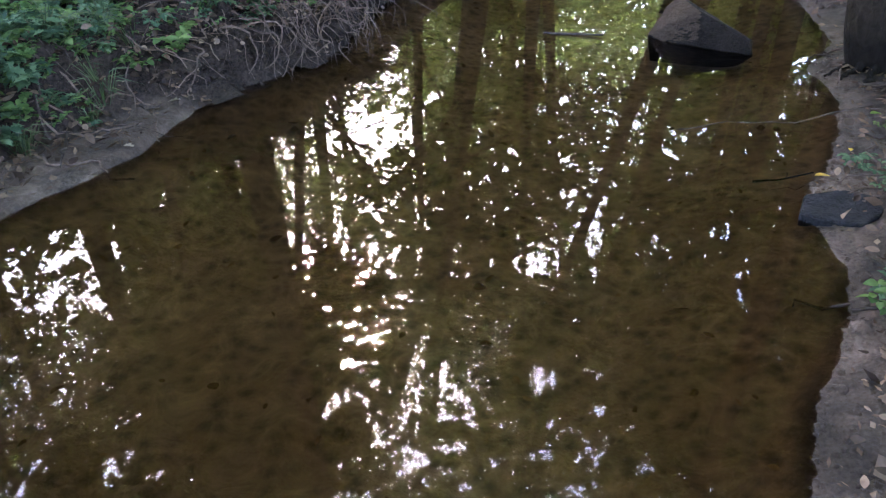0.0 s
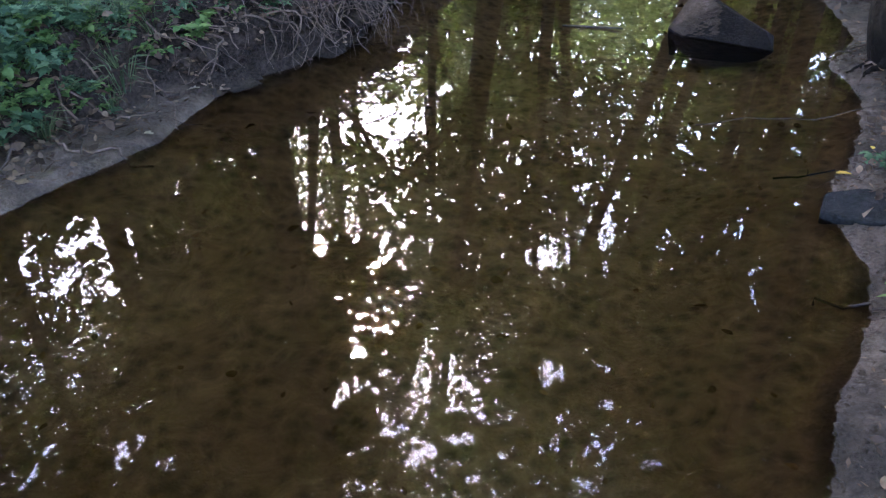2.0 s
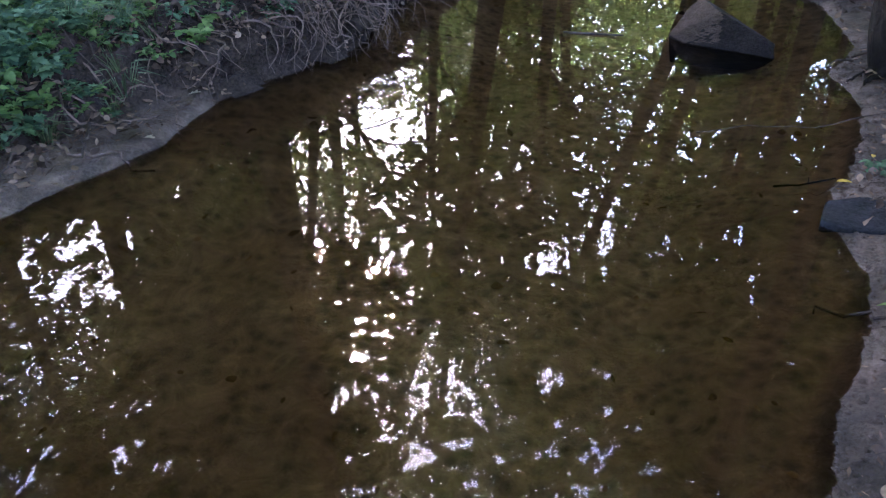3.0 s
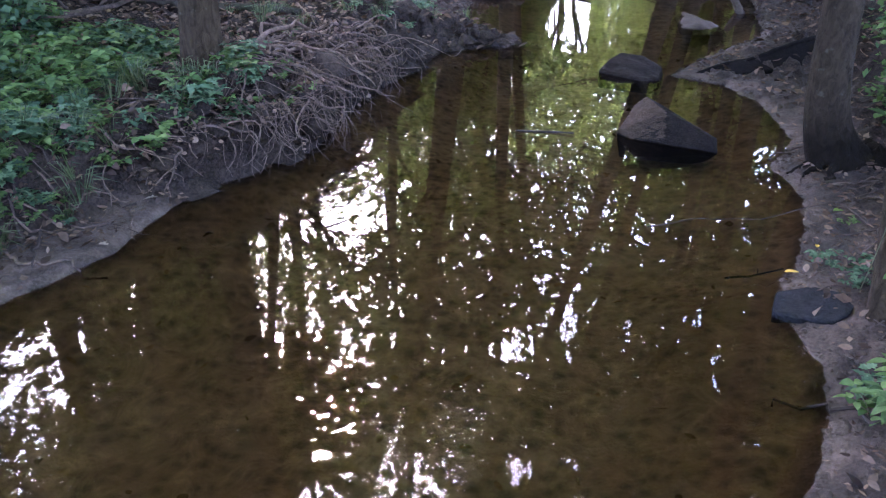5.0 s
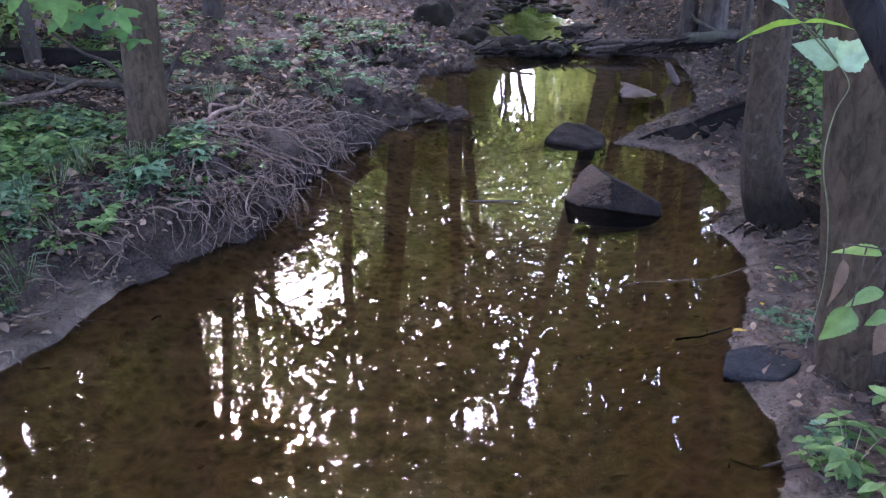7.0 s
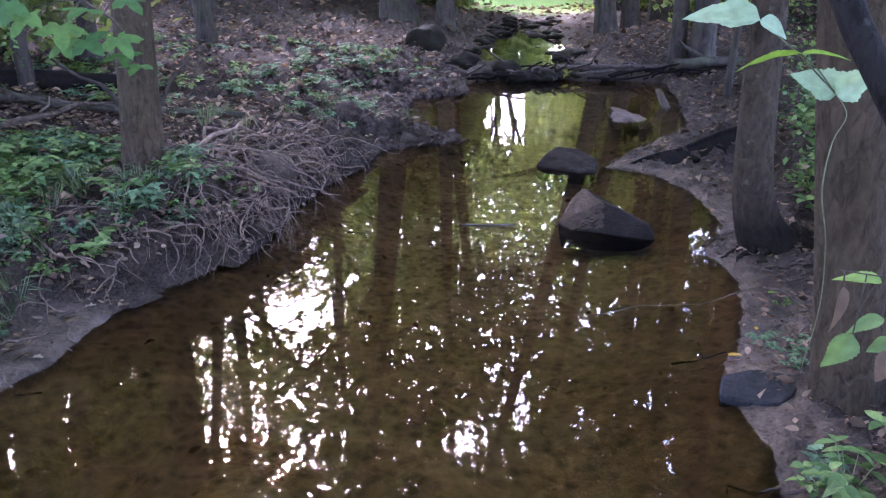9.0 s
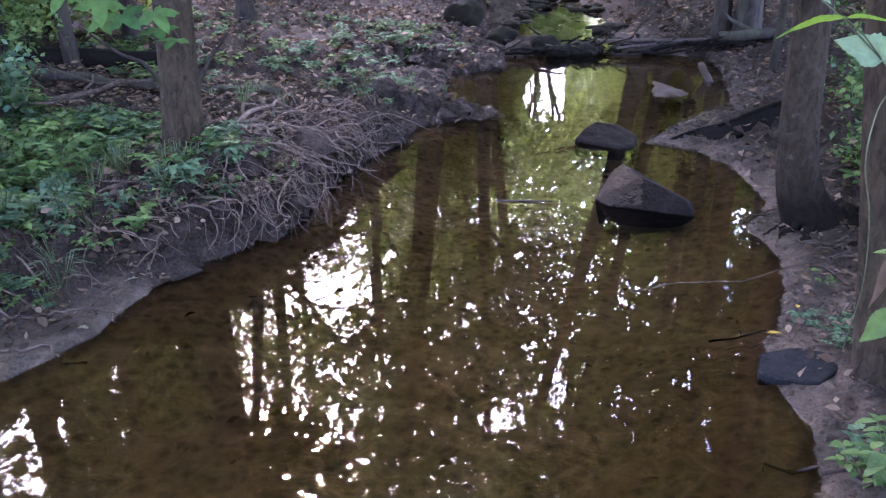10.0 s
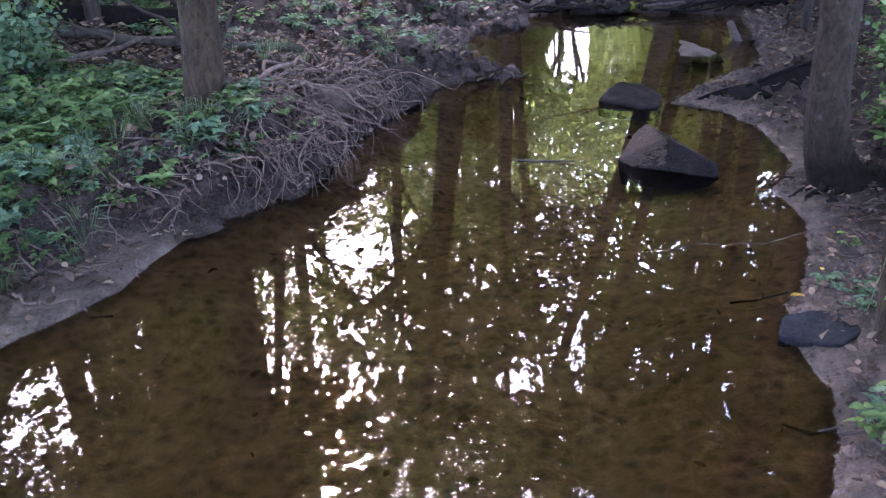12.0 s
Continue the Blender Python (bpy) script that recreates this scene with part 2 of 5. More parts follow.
def leaf_material(name, a, b, c, through_share=0.45, gloss=0.06, island=True):
    """Leaves: colour varies from leaf to leaf, light passes through the blade."""
    n = Nodes(name)
    if island:
        r = n.node("ShaderNodeNewGeometry").outputs["Random Per Island"]
    else:
        r = n.node("ShaderNodeObjectInfo").outputs["Random"]
    col = n.ramp(r, (0.0, a), (0.5, b), (1.0, c))
    vein = n.ramp(n.noise(n.coords(), 45, 4), (0.35, (0.75, 0.75, 0.75)), (0.7, (1.15, 1.15, 1.15)))
    col = n.mix(1.0, col, vein, "MULTIPLY")
    d, tr = n.node("ShaderNodeBsdfDiffuse"), n.node("ShaderNodeBsdfTranslucent")
    g = n.node("ShaderNodeBsdfGlossy", Roughness=0.5)
    n.link(col, d.inputs[0])
    n.link(n.mix(1.0, col, (1.35, 1.3, 0.85), "MULTIPLY"), tr.inputs[0])
    m1, m2 = n.node("ShaderNodeMixShader", Fac=through_share), n.node("ShaderNodeMixShader", Fac=gloss)
    n.link(d.outputs[0], m1.inputs[1])
    n.link(tr.outputs[0], m1.inputs[2])
    n.link(m1.outputs[0], m2.inputs[1])
    n.link(g.outputs[0], m2.inputs[2])
    n.link(m2.outputs[0], n.out.inputs[0])
    return n.m


def water_material():
    """Clear brown water: a mirror by Fresnel over a tinted, see-through body."""
    n = Nodes("brown_stream_water")
    p = n.coords((1.0, 1.6, 1.0), world=True)
    xyz = n.node("ShaderNodeSeparateXYZ")
    n.link(p, xyz.inputs[0])
    # still in the pool, rippled where the stream comes over the dam
    flow = n.ramp(n.math("MULTIPLY", xyz.outputs["Y"], 0.05), (0.35, (0.3, 0.3, 0.3)), (0.55, (0.4, 0.4, 0.4)), (0.68, (2.2, 2.2, 2.2)), (0.9, (4, 4, 4)))
    waves = n.math("ADD", n.noise(p, 3.0, 2, 0.5, 0.3), n.math("MULTIPLY", n.noise(p, 16, 2, 0.5), 0.2))
    normal = n.bump(n.math("MULTIPLY", waves, flow), 0.028, 0.012)
    fres = n.node("ShaderNodeFresnel", IOR=1.34)
    n.link(normal, fres.inputs["Normal"])
    murk = n.ramp(n.noise(p, 0.9, 4), (0.35, (0.6, 0.495, 0.37)), (0.65, (0.8, 0.685, 0.53)))
    body, mirror = n.node("ShaderNodeBsdfTransparent"), n.node("ShaderNodeBsdfGlossy", Roughness=0.0)
    n.link(murk, body.inputs[0])
    n.link(normal, mirror.inputs["Normal"])
    ms = n.node("ShaderNodeMixShader")
    n.link(fres.outputs[0], ms.inputs[0])
    n.link(body.outputs[0], ms.inputs[1])
    n.link(mirror.outputs[0], ms.inputs[2])
    n.link(ms.outputs[0], n.out.inputs[0])
    return n.m


SOIL = ground_material()
WATER = water_material()
BARK_BROWN = bark_material("brown_ridged_bark", (0.014, 0.01, 0.0075), (0.09, 0.062, 0.038), 0.06, 0.4, 30)
BARK_GREY = bark_material("grey_brown_bark", (0.014, 0.0105, 0.0085), (0.08, 0.056, 0.037), 0.04, 0.5, 30, 0.36)
BARK_DARK = bark_material("dark_smooth_bark", (0.007, 0.006, 0.0055), (0.03, 0.026, 0.023), 0.0, 0.5, 18)
BARK_FAR = bark_material("far_trunk_bark", (0.016, 0.012, 0.01), (0.075, 0.06, 0.05), 0.3, 0.3, 12)
ROOT = wood_material("weathered_root_wood", (0.035, 0.025, 0.02), (0.26, 0.178, 0.132))
TWIG = wood_material("dead_twig_wood", (0.022, 0.016, 0.013), (0.15, 0.108, 0.084))
LOG = wood_material("wet_rotten_log", (0.003, 0.0022, 0.002), (0.017, 0.012, 0.0095), 0.85)
POLE = wood_material("bare_driftwood", (0.04, 0.03, 0.025), (0.15, 0.115, 0.095))
ROCK = stone_material("wet_brown_rock", (0.005, 0.0037, 0.0032), (0.03, 0.0215, 0.0175), 0.75)
ROCK_LIT = stone_material("dry_broken_rock", (0.026, 0.0175, 0.0125), (0.092, 0.06, 0.041), 0.8)
ROCK_PALE = stone_material("pale_sandy_stone", (0.06, 0.043, 0.034), (0.15, 0.11, 0.088), 0.8)
ROCK_MOSSY = stone_material("mossy_boulder_stone", (0.004, 0.0034, 0.0022), (0.024, 0.0195, 0.0125), 0.8)
SLATE = stone_material("blue_black_slate", (0.008, 0.0078, 0.0082), (0.038, 0.036, 0.037), 0.85)
CANOPY = leaf_material("canopy_leaf", (0.1, 0.15, 0.05), (0.18, 0.235, 0.076), (0.29, 0.34, 0.115), 0.62, 0.03)
HERB = leaf_material("herb_leaf", (0.045, 0.085, 0.026), (0.1, 0.17, 0.052), (0.18, 0.26, 0.085), 0.3, 0.02)
HERB_BLUE = leaf_material("blue_green_herb_leaf", (0.04, 0.08, 0.045), (0.09, 0.155, 0.085), (0.165, 0.245, 0.13), 0.3, 0.02)
GRASS = leaf_material("grass_blade", (0.03, 0.06, 0.018), (0.07, 0.11, 0.035), (0.14, 0.165, 0.075), 0.3)
LITTER = leaf_material("dead_leaf", (0.03, 0.018, 0.012), (0.11, 0.07, 0.048), (0.26, 0.175, 0.12), 0.15, 0.02)
SUNKEN = leaf_material("sunken_leaf", (0.08, 0.055, 0.03), (0.13, 0.09, 0.048), (0.24, 0.165, 0.09), 0.1, 0.0)
YELLOW = leaf_material("yellow_leaf", (0.6, 0.36, 0.04), (0.65, 0.42, 0.06), (0.7, 0.45, 0.08), 0.3, 0.06)
LIME = leaf_material("bright_lime_leaf", (0.12, 0.22, 0.035), (0.16, 0.28, 0.04), (0.22, 0.34, 0.06), 0.5, 0.06)
MAPLE = leaf_material("green_maple_leaf", (0.045, 0.11, 0.03), (0.065, 0.145, 0.036), (0.1, 0.19, 0.045), 0.4, 0.02, False)
PALE_LEAF = leaf_material("pale_green_leaf", (0.2, 0.29, 0.15), (0.24, 0.34, 0.18), (0.28, 0.38, 0.2), 0.4, 0.06)
PALE_DEAD = leaf_material("bleached_dead_leaf", (0.24, 0.19, 0.14), (0.3, 0.24, 0.18), (0.36, 0.3, 0.23), 0.15, 0.02)
STEM = wood_material("green_brown_stem", (0.09, 0.1, 0.05), (0.24, 0.24, 0.13))

# ---- the ground: one sheet with the stream's channel cut into it ----
LEFT_Y = [-4, 0.5, 1.5, 2.22, 2.46, 2.65, 2.88, 3.33, 3.6, 3.68, 3.82, 3.98, 4.06, 4.28, 4.6, 5.1, 5.85, 6.2, 6.83, 7.06, 7.18, 7.32, 7.6, 7.75, 8.87, 9.85, 10.15, 12, 12.4, 14, 18, 21, 24, 27]
LEFT_X = [-3.2, -2.75, -2.25, -1.94, -1.84, -1.72, -1.62, -1.58, -1.53, -1.43, -1.32, -1.24, -1.15, -1.06, -1.03, -0.98, -0.78, -0.61, -0.49, -0.24, 0.09, 0.26, 0.22, -0.2, -0.33, -0.29, 0.4, 0.5, 0.55, 0.5, 1.1, 1.8, 2.7, 3.9]
RIGHT_Y = [-4, -0.5, 0.3, 0.8, 1.23, 1.41, 1.71, 1.96, 2.25, 2.5, 2.82, 3.08, 3.66, 3.9, 4.2, 4.7, 5.58, 6.0, 6.25, 6.5, 7.3, 8.0, 9.2, 10.4, 11.3, 12, 13, 15, 18.7, 21, 24, 27]
RIGHT_X = [-1.6, -0.9, 0.1, 0.5, 0.78, 0.84, 1.0, 1.12, 1.22, 1.17, 1.25, 1.42, 1.66, 1.68, 1.66, 1.95, 1.97, 1.85, 1.48, 1.62, 2.2, 2.75, 3.1, 3.3, 3.5, 2.6, 2.5, 2.7, 3.0, 3.3, 3.7, 3.9]


def rise(y):
    """How far stream and banks climb up the valley."""
    return 0.08 * smooth((y - 11.4) / 0.6) + 0.10 * smooth((y - 18) / 3) + 0.004 * np.maximum(y - 22, 0)


def ground_z(x, y):
    x, y = np.asarray(x, float), np.asarray(y, float)
    wob = 0.08 * fbm(x * 3.1, y * 3.1, 4) + 0.035 * fbm(x * 15, y * 15, 2)
    dl = np.interp(y, LEFT_Y, LEFT_X) - x + wob
    dr = x - np.interp(y, RIGHT_Y, RIGHT_X) + wob
    width = np.interp(y, [2.0, 2.6, 3.0, 3.35], [0.58, 0.5, 0.3, 0.06])
    shelf = 0.03 * smooth(dl / 0.04) + 0.03 * smooth(dl / width) + 0.31 * smooth((dl - width) / 0.3)
    steep = 0.27 * smooth(dl / 0.06) + 0.1 * smooth((dl - 0.04) / 0.34)
    low = 0.24 * smooth(dl / 1.4) + 0.02 * smooth(dl / 0.15)
    k1, k2 = smooth((y - 3.25) / 0.4), smooth((y - 6.0) / 0.9)
    left = (shelf * (1 - k1) + steep * k1) * (1 - k2) + low * k2
    left = left + 0.09 * np.maximum(dl - 0.7, 0) + 0.035 * np.maximum(dl - 4, 0)
    right = 0.02 * smooth(dr / 0.1) + 0.09 * smooth(dr / 0.55) + 0.14 * smooth((dr - 0.5) / 0.7) + 0.07 * np.maximum(dr - 0.9, 0)
    bar = smooth((y - 5.3) / 0.5) * (1 - smooth((y - 9.8) / 0.6))
    right = right * (1 - bar) + bar * (0.02 * smooth(dr / 0.1) + 0.06 * smooth(dr / 1.3) + 0.2 * smooth((dr - 1.1) / 0.8) + 0.08 * np.maximum(dr - 1.6, 0))
    d = np.maximum(dl, dr)
    bed = -0.03 * smooth(-d / 0.08) - 0.17 * smooth(-d / 0.8) + 0.03 * fbm(x * 2.2, y * 2.2, 4) * smooth(-d / 0.3)
    rough = (0.07 * fbm(x * 3.3, y * 3.3, 5) + 0.12 * fbm(x * .7, y * .7, 3)) * smooth(d / 0.5) + (0.17 * fbm(x * 6, y * 6, 4) + 0.1 * np.abs(fbm(x * 10, y * 10, 3))) * smooth(d / 0.12)
    rough = rough + (0.19 * fbm(x * 13, y * 13, 2) * (0.4 + 1.2 * vnoise(x * 2.3, y * 2.3))) * smooth((d - 0.03) / 0.2)
    flat = np.where(dl > dr, smooth((width + 0.04 - dl) / 0.12) * (1 - smooth((y - 3.3) / 0.25)), smooth((0.6 - dr) / 0.25))
    rough = rough * (1 - 0.78 * flat)
    bed = bed + 0.2 * np.exp(-((y - 11.75) / 0.3) ** 2) * smooth(-d / 0.1) * (0.35 + 1.1 * vnoise(x * 4, y * 4))
    z = np.where(d > 0, np.where(dl > dr, left, right) + rough, bed)
    z = z * (1 - 0.8 * smooth((y - 21) / 5) * smooth((6.5 - np.abs(x - 4)) / 2))
    return z + rise(y)


def gz(x, y):
    return float(ground_z(x, y))


def grown(start, step, factor, end):
    out, v = [], start
    while abs(v) < abs(end):
        step *= factor
        v += step
        out.append(v)
    return out


def build_ground():
    xs = sorted([-v for v in grown(4.0, 0.06, 1.16, 400)] + list(np.arange(-4.0, 3.0, 0.03)) + list(np.arange(3.0, 4.001, 0.06)) + grown(4.0, 0.06, 1.16, 400))
    ys = sorted(list(-np.array(grown(2.0, 0.1, 1.25, 300))) + list(np.arange(-2.0, 1.0, 0.15)) + list(np.arange(1.0, 6.0, 0.03)) + list(np.arange(6.0, 9.0, 0.05)) + list(np.arange(9.0, 24, 0.14)) + grown(24, 0.16, 1.16, 500))
    X, Y = np.meshgrid(np.array(xs), np.array(ys))
    Z = ground_z(X, Y)
    far = smooth((np.hypot(X, Y) - 40) / 40)
    Z = Z * (1 - far) + far * np.minimum(Z, 0.9 + 0.01 * np.maximum(Y, 0))
    h, w = X.shape
    verts = np.stack([X, Y, Z], -1).reshape(-1, 3)
    idx = np.arange(h * w).reshape(h, w)
    faces = np.stack([idx[:-1, :-1], idx[:-1, 1:], idx[1:, 1:], idx[1:, :-1]], -1).reshape(-1, 4)
    me = quick_mesh("ground", verts, faces)
    me.polygons.foreach_set("use_smooth", [True] * len(me.polygons))
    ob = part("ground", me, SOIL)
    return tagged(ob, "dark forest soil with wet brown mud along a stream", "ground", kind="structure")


build_ground()


def water_sheet(name, y0, y1, z, label):
    s = Shape()
    ys = np.linspace(y0, y1, 40)
    a, b = np.interp(ys, LEFT_Y, LEFT_X) - 0.25, np.interp(ys, RIGHT_Y, RIGHT_X) + 0.25
    s.add([(x, y, z) for y, p, q in zip(ys, a, b) for x in (p, q)], [(2 * i, 2 * i + 1, 2 * i + 3, 2 * i + 2) for i in range(len(ys) - 1)])
    return tagged(part(name, s, WATER), label, "water", kind="structure")


water_sheet("water", -3.9, 11.75, 0.0, "still brown stream water mirroring the trees")
water_sheet("water", 11.6, 24.0, 0.065, "shallow upper pool of the brown stream")

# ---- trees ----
# Leaf gaps fitted to the camera's view of the mirrored sky: azimuth, elevation, half-width, half-height, share of sky
# that shows.
MIRRORED_GAPS = [(-9.6, 17.5, .7, 2.6, .75), (-15.5, 22.5, 3.5, 3, .5), (-10.8, 24, 4, 4.2, .66), (-12.5, 20.5, 5, 2.6, .46), (-18.9, 24, .55, 4.5, .55), (-19.2, 31.5, .9, 4, .45), (-14, 31.5, 5.5, 5, .34), (-13, 29, 7.5, 10, .23),
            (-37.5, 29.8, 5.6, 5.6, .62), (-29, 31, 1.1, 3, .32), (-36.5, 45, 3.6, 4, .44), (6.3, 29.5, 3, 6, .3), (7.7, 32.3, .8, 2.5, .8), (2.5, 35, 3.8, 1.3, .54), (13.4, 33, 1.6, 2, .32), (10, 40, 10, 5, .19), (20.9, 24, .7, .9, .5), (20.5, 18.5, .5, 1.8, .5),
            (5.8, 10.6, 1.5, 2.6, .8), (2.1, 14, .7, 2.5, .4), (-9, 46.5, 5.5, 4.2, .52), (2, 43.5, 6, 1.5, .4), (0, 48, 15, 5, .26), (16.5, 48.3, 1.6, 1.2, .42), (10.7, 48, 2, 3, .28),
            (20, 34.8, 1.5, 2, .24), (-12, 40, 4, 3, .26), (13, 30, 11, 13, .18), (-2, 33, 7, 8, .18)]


# Leaves cleared to fit the camera's mirrored view of the tall trunks: azimuth and elevation at both ends, half-width,
# distance.
TRUNK_SIGHTLINES = [(12.6, 11, 11, 19, 0.7, 16.4), (11, 19, 5.5, 35, 0.65, 16.4), (14.6, 11, 13, 19, 0.6, 16.6), (13, 19, 8.9, 36, 0.55, 16.6), (16.0, 12, 16.5, 27, 0.8, 18.4),
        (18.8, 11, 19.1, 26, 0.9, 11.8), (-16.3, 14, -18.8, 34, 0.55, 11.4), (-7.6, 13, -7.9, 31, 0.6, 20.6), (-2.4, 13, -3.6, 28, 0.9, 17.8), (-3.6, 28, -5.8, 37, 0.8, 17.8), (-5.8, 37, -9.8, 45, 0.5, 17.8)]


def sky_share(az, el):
    # above 56 degrees the canopy is unseen; its share sets the light on the ground
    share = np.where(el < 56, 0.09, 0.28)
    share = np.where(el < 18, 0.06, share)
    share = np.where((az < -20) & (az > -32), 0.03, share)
    for a, e, w, h, k in MIRRORED_GAPS:
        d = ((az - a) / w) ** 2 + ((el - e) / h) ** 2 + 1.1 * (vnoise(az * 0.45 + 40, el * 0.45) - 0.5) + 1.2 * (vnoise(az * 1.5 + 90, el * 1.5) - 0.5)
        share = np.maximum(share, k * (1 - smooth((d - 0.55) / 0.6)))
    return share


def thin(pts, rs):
    """True for leaves that stay: ragged gaps of many sizes, set by direction from the camera's mirror point."""
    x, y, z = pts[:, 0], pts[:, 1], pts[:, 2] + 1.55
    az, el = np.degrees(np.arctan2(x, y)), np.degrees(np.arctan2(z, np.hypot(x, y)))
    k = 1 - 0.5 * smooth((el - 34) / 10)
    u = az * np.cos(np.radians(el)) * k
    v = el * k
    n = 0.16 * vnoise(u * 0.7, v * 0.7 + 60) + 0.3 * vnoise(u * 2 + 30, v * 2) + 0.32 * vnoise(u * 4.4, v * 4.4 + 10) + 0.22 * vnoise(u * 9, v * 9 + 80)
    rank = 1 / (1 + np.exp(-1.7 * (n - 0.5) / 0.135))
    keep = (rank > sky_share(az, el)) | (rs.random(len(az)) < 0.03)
    for a0, e0, a1, e1, half, reach in TRUNK_SIGHTLINES:
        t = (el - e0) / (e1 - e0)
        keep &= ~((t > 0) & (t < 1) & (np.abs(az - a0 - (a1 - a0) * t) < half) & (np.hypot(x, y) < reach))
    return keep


def leaf_cloud(name, centres, spread, count, size, seed, flat=0.55, trim=True, low=0.5):
    """Many small leaf blades round the given clump centres, as one mesh."""
    rs = np.random.default_rng(seed)
    c = np.asarray(centres)[rs.integers(0, len(centres), count)]
    p = c + rs.normal(0, 1, (count, 3)) * np.array([spread, spread, spread * flat])
    if trim:
        p = p[thin(p, rs)]
    p = p[p[:, 2] > low]
    n = len(p)
    u = rs.normal(0, 1, (n, 3))
    u[:, 2] = u[:, 2] * 0.5 - 0.35
    u /= np.linalg.norm(u, axis=1)[:, None]
    w = rs.normal(0, 1, (n, 3))
    w[:, 2] *= 0.5
    w -= u * (u * w).sum(1)[:, None]
    w /= np.linalg.norm(w, axis=1)[:, None]
    s = (size * rs.uniform(0.6, 1.3, n))[:, None]
    nn = np.cross(u, w)
    v = np.stack([p - u * s, p + w * s * 0.68 - u * s * .1 + nn * s * .12, p + u * s, p - w * s * 0.68 - u * s * .1 + nn * s * .12], 1).reshape(-1, 3)
    f = np.arange(4 * n).reshape(n, 4)
    tri = np.concatenate([f[:, [0, 1, 2]], f[:, [0, 2, 3]]])
    return quick_mesh(name, v, tri)


def bark_bump(seed, amount=0.05, flare=0.0, lobes=5, phase=0.0, reach=0.06):
    def f(a, s):
        b = 1 + amount * (noise.noise(Vector((math.cos(a) * 1.6 + seed, math.sin(a) * 1.6, s * 9))) + 0.5 * noise.noise(Vector((math.cos(a) * 5 + seed, math.sin(a) * 5, s * 22))))
        return b + flare * math.exp(-s / reach) * (0.65 + 0.5 * math.cos(lobes * a + phase))
    return f


def tree(x, y, radius, height, lean=(0, 0), crown_from=0.35, crown=3.6, leaves=7000, bark=None, label="", seed=0, size=0.055, flare=0.5, sides=14, rings=26, sink=0.12, trim=True, reach=0.0, curve=1.0, foot=None):
    """A woodland tree: tapered trunk with root flare, limbs, and a leafy crown."""
    bark = bark or BARK_FAR
    r = random.Random(seed)
    base = gz(x, y) - sink
    t = thing("tree", pose(x, y, base), label or "tall woodland tree with a grey-brown trunk and green crown", "tree", "woodland trees")
    pts, rad = [], []
    for i in range(rings + 1):
        s = (i / rings) ** 1.6
        bend = 0.008 * height * math.sin(s * 5 + seed)
        pts.append(Vector((lean[0] * height * s ** curve + bend * s, lean[1] * height * s + 0.6 * bend * s, height * s)))
        rad.append(radius * (1 - 0.85 * s))
        if foot:
            k = math.exp(-height * s / foot[2])
            pts[-1] += Vector((foot[0] * k, foot[1] * k, 0))
            rad[-1] *= 1 + foot[3] * k
    s = Shape()
    swell = bark_bump(seed * 3.7, 0.06, flare, 5, seed, reach or 0.9 * radius * 1.4 / height + 0.012)
    s.tube(pts, rad, sides, bump=lambda a, q: swell(a, q ** 1.6))
    part("trunk", s, bark, t)
    tips = []
    nl = 7
    for i in range(nl):
        s0 = crown_from + (0.95 - crown_from) * (i + r.random() * 0.6) / nl
        p0 = pts[min(rings, int(rings * s0 ** (1 / 1.6)))]
        a = r.random() * 6.28
        ln = crown * (1.1 - 0.6 * (s0 - crown_from)) * r.uniform(0.7, 1.1)
        q, limb = Vector(p0), []
        way = Vector((math.cos(a), math.sin(a), r.uniform(0.25, 0.8))).normalized()
        for k in range(7):
            limb.append(q.copy())
            q = q + way * (ln / 6)
            way = (way + Vector((r.uniform(-.25, .25), r.uniform(-.25, .25), r.uniform(-.2, .2)))).normalized()
            if k > 1:
                tips.append(q + Vector((r.gauss(0, .3), r.gauss(0, .3), r.gauss(0, .3))))
        sh = Shape()
        r0 = max(0.015, radius * (1 - 0.85 * s0) * 0.55)
        sh.tube(limb, [r0 * (1 - 0.13 * k) for k in range(7)], 6)
        for k in (2, 3, 4, 5):
            b = [limb[k]]
            w2 = Vector((r.uniform(-1, 1), r.uniform(-1, 1), r.uniform(-.2, .6))).normalized()
            for j in range(4):
                b.append(b[-1] + w2 * (ln * 0.11))
                w2 = (w2 + Vector((r.uniform(-.4, .4), r.uniform(-.4, .4), r.uniform(-.3, .3)))).normalized()
            tips.append(b[-1])
            sh.tube(b, [r0 * 0.4, r0 * 0.3, r0 * 0.22, r0 * 0.15, r0 * 0.08], 5)
        part("limb", sh, bark, t)
    if leaves:
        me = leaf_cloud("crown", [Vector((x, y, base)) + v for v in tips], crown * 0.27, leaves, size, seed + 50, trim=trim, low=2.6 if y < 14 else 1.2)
        me.transform(Matrix.Translation((-x, -y, -base)))
        part("crown", me, CANOPY, t, "green translucent leaves")
    return t


